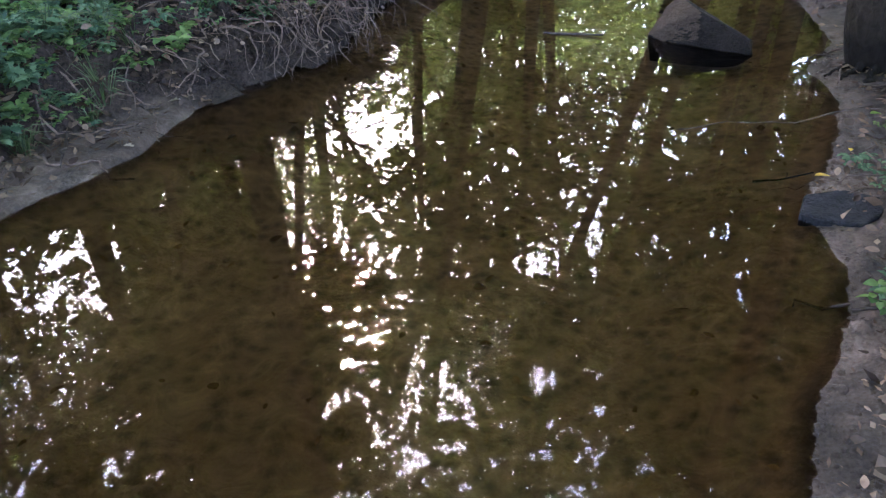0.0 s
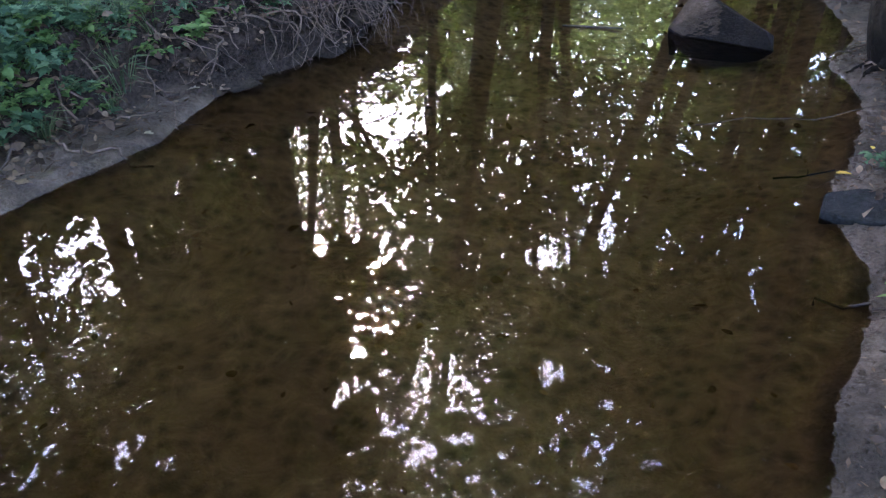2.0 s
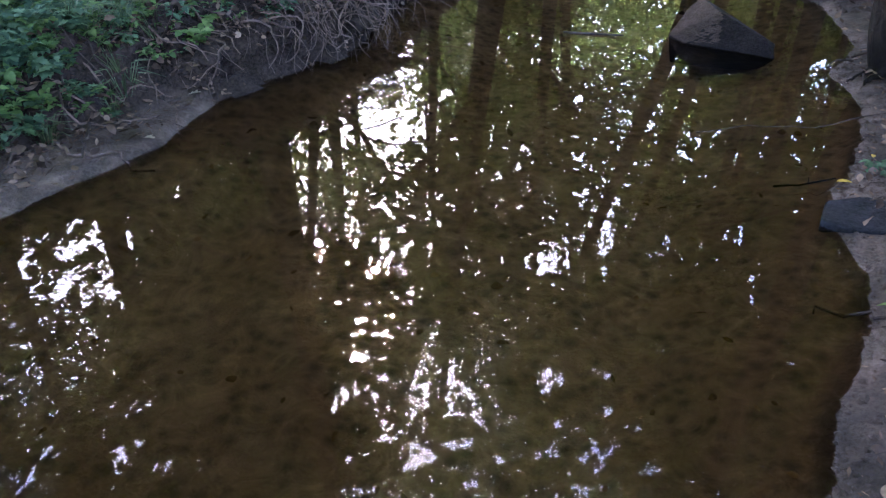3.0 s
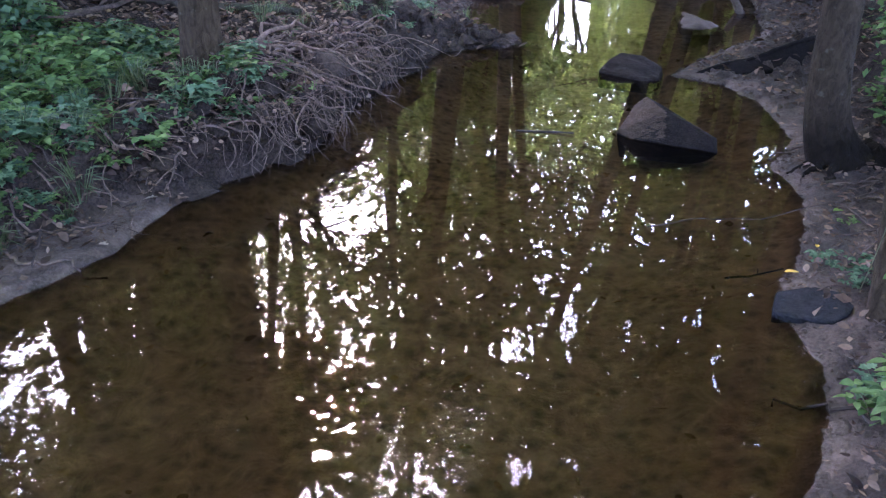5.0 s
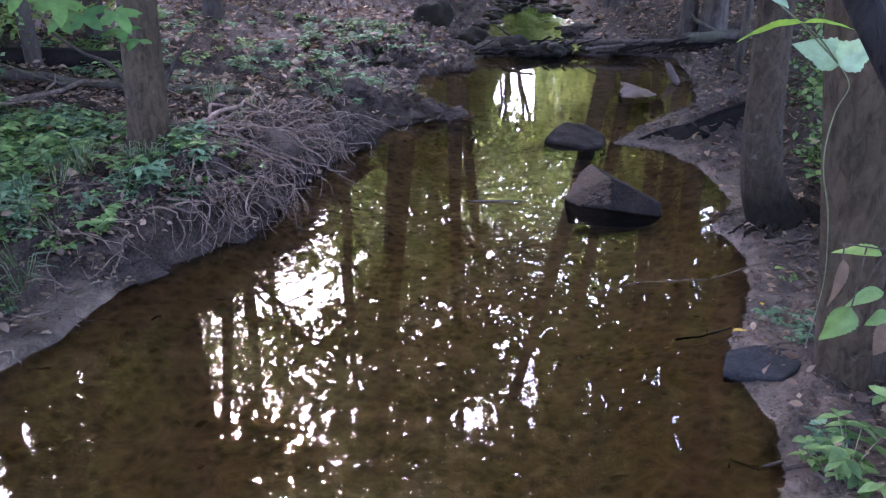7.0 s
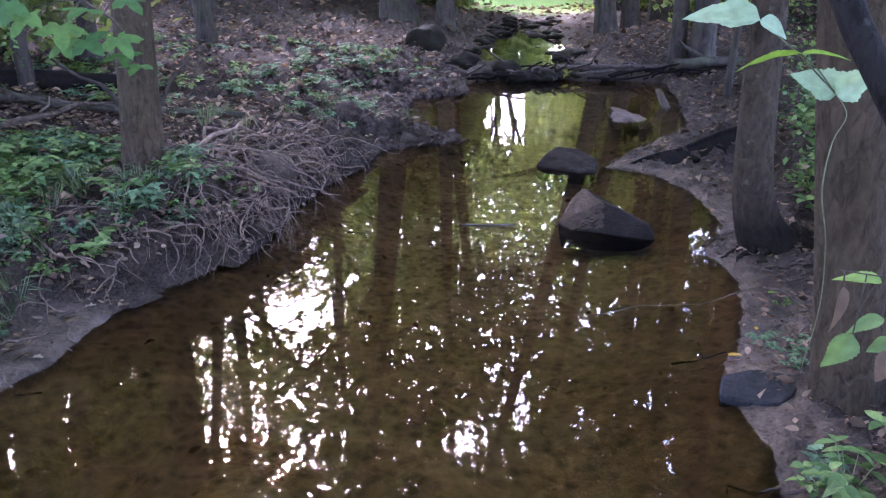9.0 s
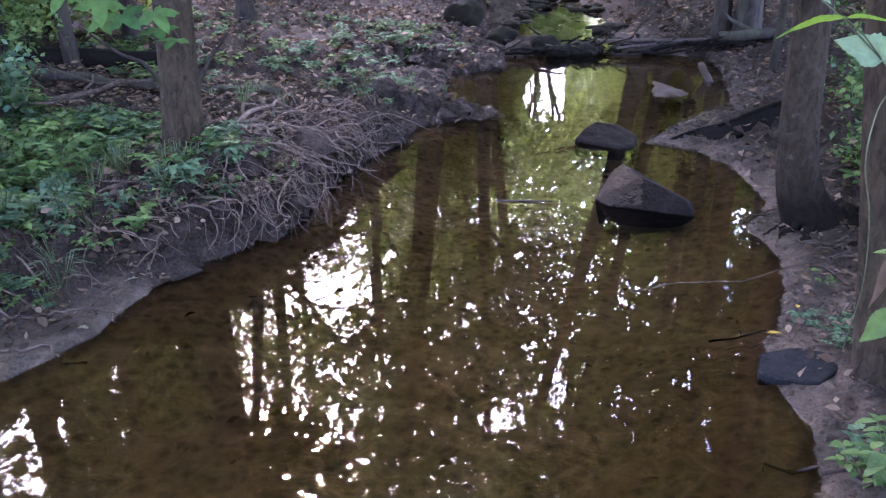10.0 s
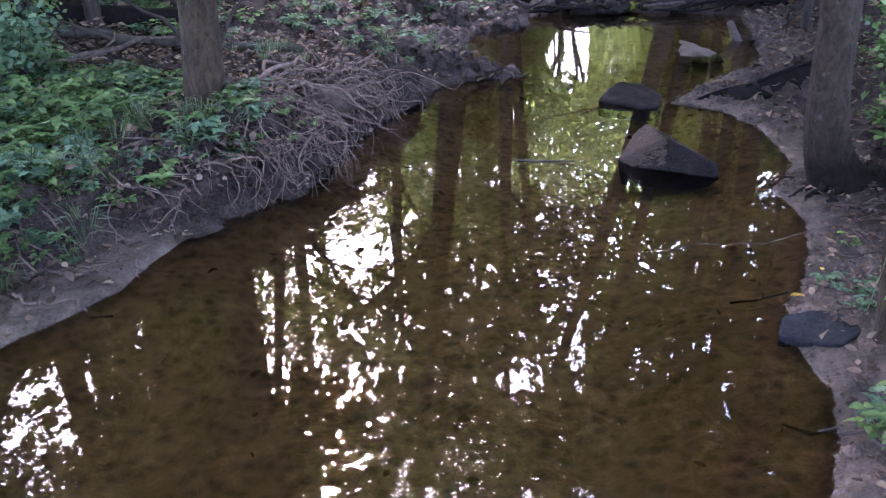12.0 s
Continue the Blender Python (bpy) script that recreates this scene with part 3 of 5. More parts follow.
# the three trees that stand close to the water
tree(-1.735, 4.4, 0.113, 13, (0.03, 0.01), 0.35, 3.6, 14000, BARK_BROWN, "brown-barked tree on the leafy stream bank", 1, flare=0.42, sides=26, rings=60, size=0.053)
shore_tree = tree(1.845, 4.16, 0.105, 12, (-0.035, 0.01), 0.4, 3.2, 13000, BARK_GREY, "grey-brown tree with flared base at the water's edge", 2, flare=0.32, sides=40, rings=90, sink=0.14, reach=0.014, foot=(0.32, -0.02, 0.21, 1.0), size=0.053)
r = random.Random(15)
for (x0, y0, z0), (x1, y1), thick in (((1.9, 4.08, .1), (1.74, 4.0), .026), ((1.95, 4.05, .11), (1.86, 3.93), .032), ((2.12, 4.1, .16), (2.28, 3.99), .045), ((2.12, 4.16, .16), (2.38, 4.12), .04), ((1.88, 4.13, .08), (1.7, 4.09), .02)):
    origin = shore_tree.matrix_world.translation
    pts = []
    for k in range(9):
        q = k / 8
        x, y = x0 + (x1 - x0) * q + r.gauss(0, .008), y0 + (y1 - y0) * q + r.gauss(0, .008)
        pts.append(Vector((x, y, z0 * (1 - q) ** 1.6 + (1 - (1 - q) ** 1.6) * (gz(x, y) - .01) + .01)) - origin)
    sh = Shape()
    sh.tube(pts, [thick * (1 - .075 * k) for k in range(9)], 9, bump=bark_bump(x1 * 7, .2))
    part("root", sh, BARK_GREY, shore_tree)
tree(1.61, 2.46, 0.135, 10, (-0.17, 0.02), 0.5, 3.0, 10000, BARK_BROWN, "rough-barked tree leaning over the muddy bank", 3, flare=0.25, sides=32, rings=60)
# the wood round the stream: x, y, radius, height, lean x, lean y, start of the crown
WOOD = [(-3.3, 11.5, .13, 13, -.1, 0, .5), (-.75, 18.2, .38, 19, -.085, 0, .3), (.3, 18.0, .2, 15, .02, 0, .3), (3.8, 16.9, .22, 19, -.244, 0, .6), (4.4, 17.2, .18, 17, -.18, 0, .62), (5.4, 18.6, .22, 16, 0, 0, .2),
        (4.1, 11.7, .18, 13, 0, 0, .5), (3.78, 11.85, .12, 12, -.02, 0, .6), (5.2, 9.2, .16, 13, .02, 0, .2), (3.9, 6.3, .09, 10, .02, 0, .15), (-5.2, 7.5, .18, 14, 0, 0, .2),
        (-7.5, 12.5, .22, 16, 0, 0, .15), (-4.6, 16, .2, 16, 0, 0, .15), (-9.5, 18, .22, 16, 0, 0, .12), (-2.8, 21, .2, 16, 0, 0, .15), (-6, 24, .22, 17, 0, 0, .1), (-.6, 31, .2, 14, 0, 0, .2),
        (7.5, 13, .2, 15, 0, 0, .15), (6.5, 20, .22, 16, 0, 0, .12), (10, 17, .22, 16, 0, 0, .12), (8.5, 8, .2, 15, 0, 0, .2), (6.3, 25, .2, 16, 0, 0, .1), (10.5, 25, .2, 17, 0, 0, .1), (-8, 5, .2, 15, 0, 0, .2),
        (-3.8, 8.6, .1, 10, 0, 0, .18), (-4.8, 5.2, .09, 9, 0, 0, .25), (-6.3, 9.8, .12, 12, 0, 0, .15), (-3.6, 6.8, .07, 8, -.03, 0, .3), (3.75, 9.6, .05, 6, .05, 0, .35),
        (6.2, 3.2, .2, 14, 0, 0, .3), (-6.5, -1.5, .22, 15, 0, 0, .3), (5.5, -3, .22, 15, 0, 0, .3), (-1.5, -6, .22, 15, 0, 0, .3), (-12, 9, .2, 15, 0, 0, .2), (13, 11, .2, 15, 0, 0, .2), (-13, 24, .25, 17, 0, 0, .1),
        # unseen trees behind and beside the camera, added to block and shape sky light
        (1.2, -3.2, .2, 14, 0, 0, .35), (-2.4, -3.2, .2, 14, 0, 0, .35), (4.5, -1.2, .18, 14, 0, 0, .45), (-5, -1.8, .18, 14, 0, 0, .45), (2.5, -6, .2, 15, 0, 0, .15), (-4, -4, .2, 15, 0, 0, .25), (-9, 1, .2, 15, 0, 0, .2), (9, 1, .2, 15, 0, 0, .2), (0.5, -9, .2, 15, 0, 0, .2), (3.4, .2, .16, 14, 0, 0, .6), (-4.2, 1, .16, 14, 0, 0, .6),
        (.4, 22, .2, 19, .11, 0, .3), (5.4, 22.5, .2, 20, -.08, 0, .3), (5.6, 26, .22, 22, -.06, 0, .35), (-1, 27, .2, 15, 0, 0, .15), (13, 22, .2, 16, 0, 0, .1), (-4.5, 31, .2, 16, 0, 0, .1), (8.5, 33, .2, 16, 0, 0, .1)]
for i, (x, y, r, h, lx, ly, c0) in enumerate(WOOD):
    far = math.hypot(x, y)
    tree(x, y, r, h, (lx, ly), c0, 4.2 if far > 15 else (3.8 if r > .12 else 2.6), 20000 if y > 0 else 9000, BARK_FAR, "", 20 + i, size=(0.071 if far > 15 else 0.053) if y > 0 else .068, trim=y > 0, curve=1.25 if lx < -.15 else 1.0)


def shrub(x, y, wide, high, leaves, seed, size=0.09, material=None, label="dense green shrub of the wood's understorey", low=0.5, trim=True):
    """A bush: several stems from one root and a ragged cloud of leaves."""
    r = random.Random(seed)
    z = gz(x, y)
    t = thing("shrub", pose(x, y, z), label, "shrub", "understorey shrubs")
    tips = []
    for k in range(6):
        a = r.random() * 6.28
        top = Vector((math.cos(a) * wide * r.uniform(.2, .8), math.sin(a) * wide * r.uniform(.2, .8), high * r.uniform(.5, 1)))
        pts = bent((0, 0, -.05), top, 7, -.1 * high, r, .03)
        sh = Shape()
        sh.tube(pts, [.012 * high * (1 - .12 * j) for j in range(7)], 5)
        part("stem", sh, BARK_FAR, t)
        tips += [Vector((x, y, z)) + p + Vector((r.gauss(0, .25 * wide), r.gauss(0, .25 * wide), r.gauss(0, .1 * high))) for p in pts[1:]]
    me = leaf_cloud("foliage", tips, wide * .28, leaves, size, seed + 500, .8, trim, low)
    me.transform(Matrix.Translation((-x, -y, -z)))
    part("foliage", me, material or CANOPY, t)
    return t


def bent(a, b, n, sag, r, wig=0.03):
    """A wavering line of n points from a to b."""
    a, b = Vector(a), Vector(b)
    ln = (b - a).length
    out = []
    off = Vector((0, 0, 0))
    for i in range(n):
        s = i / (n - 1)
        off += Vector((r.gauss(0, wig * ln), r.gauss(0, wig * ln), r.gauss(0, wig * ln * .6)))
        out.append(a.lerp(b, s) + off * math.sin(math.pi * s) + Vector((0, 0, -sag * math.sin(math.pi * s))))
    return out


SHRUBS = [(-3, 23, 2.6, 4), (-6.5, 20, 2.6, 4.5), (-1.2, 31, 3, 6), (-5, 28, 3, 6), (-9.5, 23, 3, 5), (0.3, 24.5, 1.6, 3.2), (6.3, 22.5, 2, 4), (8.5, 26, 3, 6), (11, 21, 3, 5), (7.8, 30, 3, 6.5),
          (13.5, 27, 3, 6), (8.6, 34, 2, 7), (-9, 13.5, 2.4, 4), (9.5, 13.5, 2.4, 4), (-6.2, 6.6, 1.6, 3.4), (-12.5, 17, 3, 5), (-4.9, 8.8, 1.4, 3), (14, 16, 3, 5), (6.8, 6.3, 1.5, 3), (6.4, 16.6, 1.5, 3),
          (-14, 30, 4, 7), (16, 34, 4, 7), (-7, 36, 4, 10), (-2.8, 34, 3.2, 10), (0.3, 47, 4, 16), (4.6, 50, 4, 17), (8.6, 46, 4, 16), (10, 36, 3, 11), (13, 40, 4, 11), (2.5, 46, 4, 13), (-12, 40, 5, 12), (-0.2, 26, 1.6, 9.5), (7.6, 24.5, 1.8, 9.5), (2.4, 52, 4, 18), (6.8, 52, 4, 18), (4.4, 46, 3, 6), (-3, 40, 4, 8), (9.5, 42, 3, 8)]
for i, (x, y, w, h) in enumerate(SHRUBS):
    shrub(x, y, w, h, 9000 if h < 9 else 17000, 300 + i, size=.066 + .0013 * y)
# unseen shrubs added behind the camera to hold back light from there
for i, (x, y, w, h) in enumerate([(-3, -6.5, 2.5, 5), (1.5, -6.5, 2.5, 5), (5.5, -4.5, 2.5, 5), (-6.5, -4, 2.5, 5), (8, -1, 2.5, 5), (-9, -1, 2.5, 5)]):
    shrub(x, y, w, h, 6500, 400 + i, size=.09, trim=False)


# ---- rocks, logs and driftwood ----
def hull_rock(name, corners, material, label, amount=0.02, cuts=3, group="stones"):
    """A stone from the hull of a few corners, subdivided and roughened."""
    c = sum((Vector(p) for p in corners), Vector()) / len(corners)
    bm = bmesh.new()
    for p in corners:
        bm.verts.new(Vector(p) - c)
    bmesh.ops.convex_hull(bm, input=bm.verts)
    bmesh.ops.delete(bm, geom=[v for v in bm.verts if not v.link_faces], context="VERTS")
    bmesh.ops.bevel(bm, geom=list(bm.edges), offset=amount, segments=1, affect="EDGES", profile=0.6)
    bmesh.ops.triangulate(bm, faces=bm.faces)
    for _ in range(cuts):
        bmesh.ops.subdivide_edges(bm, edges=[e for e in bm.edges if e.calc_length() > amount * 1.4], cuts=1, use_grid_fill=True)
        bmesh.ops.triangulate(bm, faces=bm.faces)
    bm.normal_update()
    for v in bm.verts:
        q = v.co + c
        v.co += v.normal * amount * (noise.noise(q * 9) * 0.7 + noise.noise(q * 26) * 0.35)
    me = bpy.data.meshes.new(name)
    bm.to_mesh(me)
    bm.free()
    me.polygons.foreach_set("use_smooth", [True] * len(me.polygons))
    ob = part(name, me, material)
    ob.location = c
    return tagged(ob, label, "rock", group)


def round_stone(x, y, sx, sy, sz, material, label, seed, z=None, name="stone", group="stones"):
    bm = bmesh.new()
    bmesh.ops.create_icosphere(bm, subdivisions=3, radius=1)
    for v in bm.verts:
        q = v.co * 1.1 + Vector((seed * 7.3, seed * 1.9, 0))
        v.co *= 1 + 0.5 * noise.noise(q) + 0.22 * noise.noise(q * 2.6) + 0.08 * noise.noise(q * 7)
        v.co = Vector((v.co.x * sx, v.co.y * sy, v.co.z * sz))
    me = bpy.data.meshes.new(name)
    bm.to_mesh(me)
    bm.free()
    me.polygons.foreach_set("use_smooth", [True] * len(me.polygons))
    ob = part(name, me, material)
    ob.location = (x, y, (gz(x, y) if z is None else z) + sz * 0.35)
    ob.rotation_euler = (0, 0, seed)
    return tagged(ob, label, "rock", group)


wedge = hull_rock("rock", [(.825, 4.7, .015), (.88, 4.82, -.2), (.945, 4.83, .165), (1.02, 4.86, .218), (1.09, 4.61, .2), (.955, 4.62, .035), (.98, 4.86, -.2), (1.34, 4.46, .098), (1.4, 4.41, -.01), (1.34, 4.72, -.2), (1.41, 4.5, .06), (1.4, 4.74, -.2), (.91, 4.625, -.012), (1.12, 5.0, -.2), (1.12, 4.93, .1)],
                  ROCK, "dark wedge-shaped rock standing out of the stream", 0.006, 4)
# a paler copy of the rock colour paints light onto its upper left side
wedge.data.materials.append(ROCK_LIT)
# way the side painted as lit faces
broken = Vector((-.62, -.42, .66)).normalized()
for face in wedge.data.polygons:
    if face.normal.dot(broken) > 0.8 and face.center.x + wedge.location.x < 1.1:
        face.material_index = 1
hull_rock("rock", [(.9, 6.28, -.12), (.9, 6.3, .03), (1.0, 6.42, .1), (1.1, 6.5, .13), (1.28, 6.48, .115), (1.42, 6.3, .055), (1.43, 6.2, -.12), (1.25, 6.02, -.1), (1.2, 6.06, .01), (1.36, 6.1, .025), (1.1, 6.7, -.1), (1.4, 6.6, .0)],
          ROCK, "low dark flat-topped rock lying in the stream", 0.012, 4)
hull_rock("stone", [(1.98, 8.2, -.06), (2.5, 8.2, -.06), (2.2, 8.35, .03), (2.25, 9.3, .012), (2.12, 9.25, -.05), (2.45, 8.5, .004), (2.0, 8.35, .0)], ROCK_PALE, "pale sandy stone just above the water", 0.02)
hull_rock("stone", [(2.86, 9.2, -.05), (2.98, 9.2, -.05), (2.74, 9.35, .22), (2.82, 9.35, .24), (2.9, 9.4, -.05), (2.8, 9.42, .18)], ROCK_PALE, "narrow pale stone leaning at the water's edge", 0.015)
hull_rock("stone_slab", [(1.14, 2.55, -.06), (1.32, 2.48, -.06), (1.44, 2.62, -.06), (1.2, 2.68, -.06), (1.13, 2.55, .03), (1.2, 2.49, .036), (1.32, 2.45, .046), (1.41, 2.51, .058), (1.48, 2.62, .066), (1.32, 2.7, .06), (1.18, 2.68, .042)], SLATE, "flat blue-black stone slab on the muddy shore", 0.006, 4)
round_stone(-.15, 13.6, .42, .35, .3, ROCK_MOSSY, "brown mossy boulder on the far bank", 1.0)
round_stone(1.0, 12.0, .42, .26, .17, ROCK_MOSSY, "dark boulder in the small dam", 2.2)
round_stone(.5, 12.3, .28, .2, .16, ROCK_MOSSY, "dark boulder in the small dam", 3.1)


def log(name, a, b, radius, material, label, seed, n=12, sides=12, taper=0.3, wig=0.012, category="log", group="", branches=0):
    r = random.Random(seed)
    s = Shape()
    pts = bent(a, b, n, 0, r, wig)
    sides_out = []
    s.tube(pts, [radius * (1 - taper * i / (n - 1)) for i in range(n)], sides, bump=bark_bump(seed, 0.16))
    for k in range(branches):
        i = r.randrange(2, n - 2)
        d = Vector((r.uniform(-1, 1), r.uniform(-1, 1), r.uniform(0, .8))).normalized()
        ln = (Vector(b) - Vector(a)).length * r.uniform(.15, .35)
        side = Shape()
        side.tube([p - pts[0] for p in bent(pts[i], pts[i] + d * ln, 6, 0, r, .04)], [radius * .6 * (1 - .14 * j) for j in range(6)], 5)
        sides_out.append(side)
    c = pts[0].copy()
    s.v = [tuple(Vector(p) - c) for p in s.v]
    ob = part(name, s, material)
    ob.location = c
    for side in sides_out:
        part("side_branch", side, material, ob)
    return tagged(ob, label, category, group)


def lie(x, y, up=0.02):
    return (x, y, gz(x, y) + up)




def bark_slab():
    """A hollow, rotten half-log: a thick curved shell that lies tilted on the mud bar."""
    sh = Shape()
    n, m = 26, 9
    rows = []
    for i in range(n):
        q = i / (n - 1) * 1.2
        top = Vector((1.69, 6.28, 0.012)).lerp(Vector((2.78, 6.72, .235)), q) + Vector((0, .02 * math.sin(q * 7), .014 * math.sin(q * 9 + 1) * min(1, q * 3)))
        low = Vector((1.69, 6.25, -.02)).lerp(Vector((2.74, 6.44, .04)), q)
        wide = (top - low).length
        out = Vector((.2, .75, .45)).normalized()
        ring = []
        for side, thick in ((0, 0.0), (1, 0.028 + .02 * q)):
            for j in (range(m) if side == 0 else reversed(range(m))):
                w = j / (m - 1)
                p = low.lerp(top, w) + out * (wide * .42 * math.sin(math.pi * w) + thick)
                ring.append(p + Vector((0, 0, .012 * noise.noise(p * 11) + .006 * noise.noise(p * 31))))
        rows.append(ring)
    k = 2 * m
    sh.add([p for ring in rows for p in ring], [(i * k + j, i * k + (j + 1) % k, (i + 1) * k + (j + 1) % k, (i + 1) * k + j) for i in range(n - 1) for j in range(k)] + [tuple(reversed(range(k))), tuple(range((n - 1) * k, n * k))])
    c = Vector((1.69, 6.28, 0))
    sh.v = [tuple(Vector(p) - c) for p in sh.v]
    ob = part("hollow_log", sh, LOG)
    ob.location = c
    tagged(ob, "dark rotten hollow half-log lying on the mud bar", "log")


bark_slab()
log("log", lie(-4.6, 6.9, .1), lie(-2.6, 7.0, .1), .12, LOG, "dark decaying log on the leaf litter", 6)
log("branch", lie(-3.9, 5.7, .06), lie(-1.5, 6.0, .06), .04, BARK_FAR, "long fallen branch behind the bank tree", 7, category="branch", branches=3)
log("branch", lie(-3.2, 4.2, .05), lie(-2.4, 6.3, .05), .02, TWIG, "thin fallen branch on the bank", 8, category="branch", branches=4)
log("driftwood_pole", (1.9, 11.8, .17), (3.7, 11.6, .22), .035, POLE, "bare pole lodged across the stream", 9, branches=2, group="driftwood")
log("driftwood_pole", (0.7, 11.9, .08), (1.9, 11.6, .1), .04, LOG, "wet dark pole in the driftwood dam", 10, group="driftwood")
log("log", (3.65, 11.45, .27), (5.4, 10.7, .4), .085, BARK_FAR, "weathered fallen log on the bank", 12, n=20, wig=.02, branches=3)
r = random.Random(77)
for i in range(90):
    x = r.uniform(.5, 4.4)
    y = 11.7 + r.uniform(-.35, .6)
    a = r.gauss(0, 1.1)
    ln = r.uniform(.12, .6) + (.5 if i % 9 == 0 else 0)
    z = .05 + r.random() * .12
    log("driftwood_stick", (x, y, z), (x + ln * math.cos(a), y + ln * math.sin(a), z + r.uniform(-.05, .15)), r.uniform(.01, .03), LOG if i % 7 else POLE, "wet stick caught in the driftwood dam", 100 + i, n=6, sides=6, wig=.04, category="stick", group="driftwood")
for i in range(34):
    x = r.uniform(.4, 4.5)
    sz = r.choice([.05, .06, .08, .1, .13, .18])
    round_stone(x, 11.75 + r.uniform(-.2, .5), sz * 1.6, sz, sz * .55, ROCK_MOSSY, "wet dark stone in the small dam", 10 + i * 1.3, z=.03, group="dam stones")
for i in range(64):
    y = r.uniform(12.4, 18.5) if i > 30 else r.uniform(18.5, 23)
    x = np.interp(y, LEFT_Y, LEFT_X) + r.random() * (np.interp(y, RIGHT_Y, RIGHT_X) - np.interp(y, LEFT_Y, LEFT_X))
    sz = r.uniform(.07, .22)
    round_stone(x, y, sz * 1.5, sz, sz * .5, ROCK_MOSSY, "small stone in the riffle", 40 + i * 1.7, group="riffle stones")

# twigs over and in the water
log("twig", (.79, 3.33, .0), (1.36, 3.42, .02), .0032, TWIG, "thin bare twig lying on the water", 30, n=10, sides=5, wig=.01, category="twig")
log("twig", (1.35, 3.415, .02), (1.95, 3.55, .15), .0035, TWIG, "thin bare twig reaching out from the bank", 31, n=8, sides=5, wig=.01, category="twig")
log("stick", (.18, 4.72, .0), (.55, 4.67, .012), .009, POLE, "pale stick floating on the water", 32, n=8, sides=6, wig=.01, category="stick")
log("stick", (1.04, 2.87, -.015), (1.3, 2.93, .01), .005, LOG, "dark stick at the water's edge", 33, n=8, sides=6, category="stick", branches=2)

# ---- dead leaves ----
def litter(name, count, area, seed, size, material, label, up=0.02, test=None):
    """Curled dead leaves scattered over the ground."""
    rs = random.Random(seed)
    s = Shape()
    n = 0
    while n < count:
        x, y = rs.uniform(area[0], area[1]), rs.uniform(area[2], area[3])
        if test and not test(x, y, rs):
            continue
        a = rs.random() * 6.28
        k = size * rs.uniform(.6, 1.4) * (1 + .04 * y)
        s.leaf((x, y, gz(x, y) + up * rs.uniform(.6, 2.6)), (math.cos(a), math.sin(a), rs.uniform(-.25, .35)), (rs.gauss(0, .4), rs.gauss(0, .4), 1), k, k * rs.uniform(.4, .8), rs.uniform(-.3, .7), rs.uniform(-.4, .5))
        n += 1
    return tagged(part(name, s, material), label, "leaves", kind="stuff")


# ---- the root tangle in the undercut bank ----
tangle = thing("root_tangle", pose(-1.0, 4.6, 0), "tangle of bare brown roots hanging from the undercut bank", "roots")
r = random.Random(5)
HUB = Vector((-1.0, 4.6, 0))


def hanging_root(y0, back, radius, steps, out, r):
    """A root that leaves the bank's top, wanders outward and droops to the water."""
    edge = float(np.interp(y0, LEFT_Y, LEFT_X))
    x0 = edge - back
    p = Vector((x0, y0, gz(x0, y0) + r.uniform(-.01, .05)))
    a = r.gauss(0, .9)
    d = Vector((math.cos(a), math.sin(a) - .25, r.uniform(0, .5)))
    pts = []
    for k in range(steps):
        pts.append(p - HUB)
        d += Vector((r.gauss(0, .3) + .06, r.gauss(0, .33), r.gauss(0, .22) - .17))
        if p.x > edge + out:
            d.x -= .6
        d.normalize()
        p = p + d * r.uniform(.03, .05)
        floor = gz(p.x, p.y) + .01 if p.x < edge - .02 else -.03
        if p.z < floor:
            p.z = floor
            if p.x > edge:
                break
            d.z = abs(d.z) * .5 + .1
    return pts


def draped_root(y0, back, z0, way, reach, lift, drop, wave, r, n=18):
    """A smooth root that springs from the bank, arches outward and hangs down."""
    edge = float(np.interp(y0, LEFT_Y, LEFT_X))
    p0 = Vector((edge - back, y0, z0))
    d = Vector((math.cos(way), math.sin(way), 0))
    side = Vector((-d.y, d.x, 0))
    ph, ph2, f1, f2 = r.random() * 6.28, r.random() * 6.28, r.uniform(5, 17), r.uniform(5, 16)
    pts = []
    for k in range(n):
        q = k / (n - 1)
        p = p0 + d * (reach * (1 - (1 - q) ** 1.6)) + side * (wave * q ** .6 * math.sin(f1 * q + ph)) + Vector((0, 0, lift * math.sin(min(1, q * 1.7) * math.pi) - drop * q ** 2.1 + wave * .5 * math.sin(f2 * q + ph2)))
        foot = float(np.interp(p.y, LEFT_Y, LEFT_X))
        low = gz(p.x, p.y) + .01 if p.x < foot - .03 else -.02
        pts.append(Vector((p.x, p.y, max(p.z, low))) - HUB)
    return pts


def add_root(pts, radius, owner, sides=5):
    sh = Shape()
    sh.tube(pts, [radius * (1 - .62 * k / len(pts)) for k in range(len(pts))], sides)
    part("root", sh, ROOT, owner)


# roots that arch out of the bank's rim and hang over the water
for i in range(185):
    y0 = 3.95 + 1.85 * r.random() ** 1.15
    edge = float(np.interp(y0, LEFT_Y, LEFT_X))
    back = r.uniform(-.02, .34)
    z0 = max(gz(edge - back, y0), .2) + r.uniform(-.05, .07)
    add_root(draped_root(y0, back, z0, r.gauss(-.5, 1.15), r.uniform(.12, .36), r.uniform(0, .1), r.uniform(.12, .45), r.uniform(.03, .1), r, 26), r.choice([.0016, .002, .0026, .003, .004]), tangle)
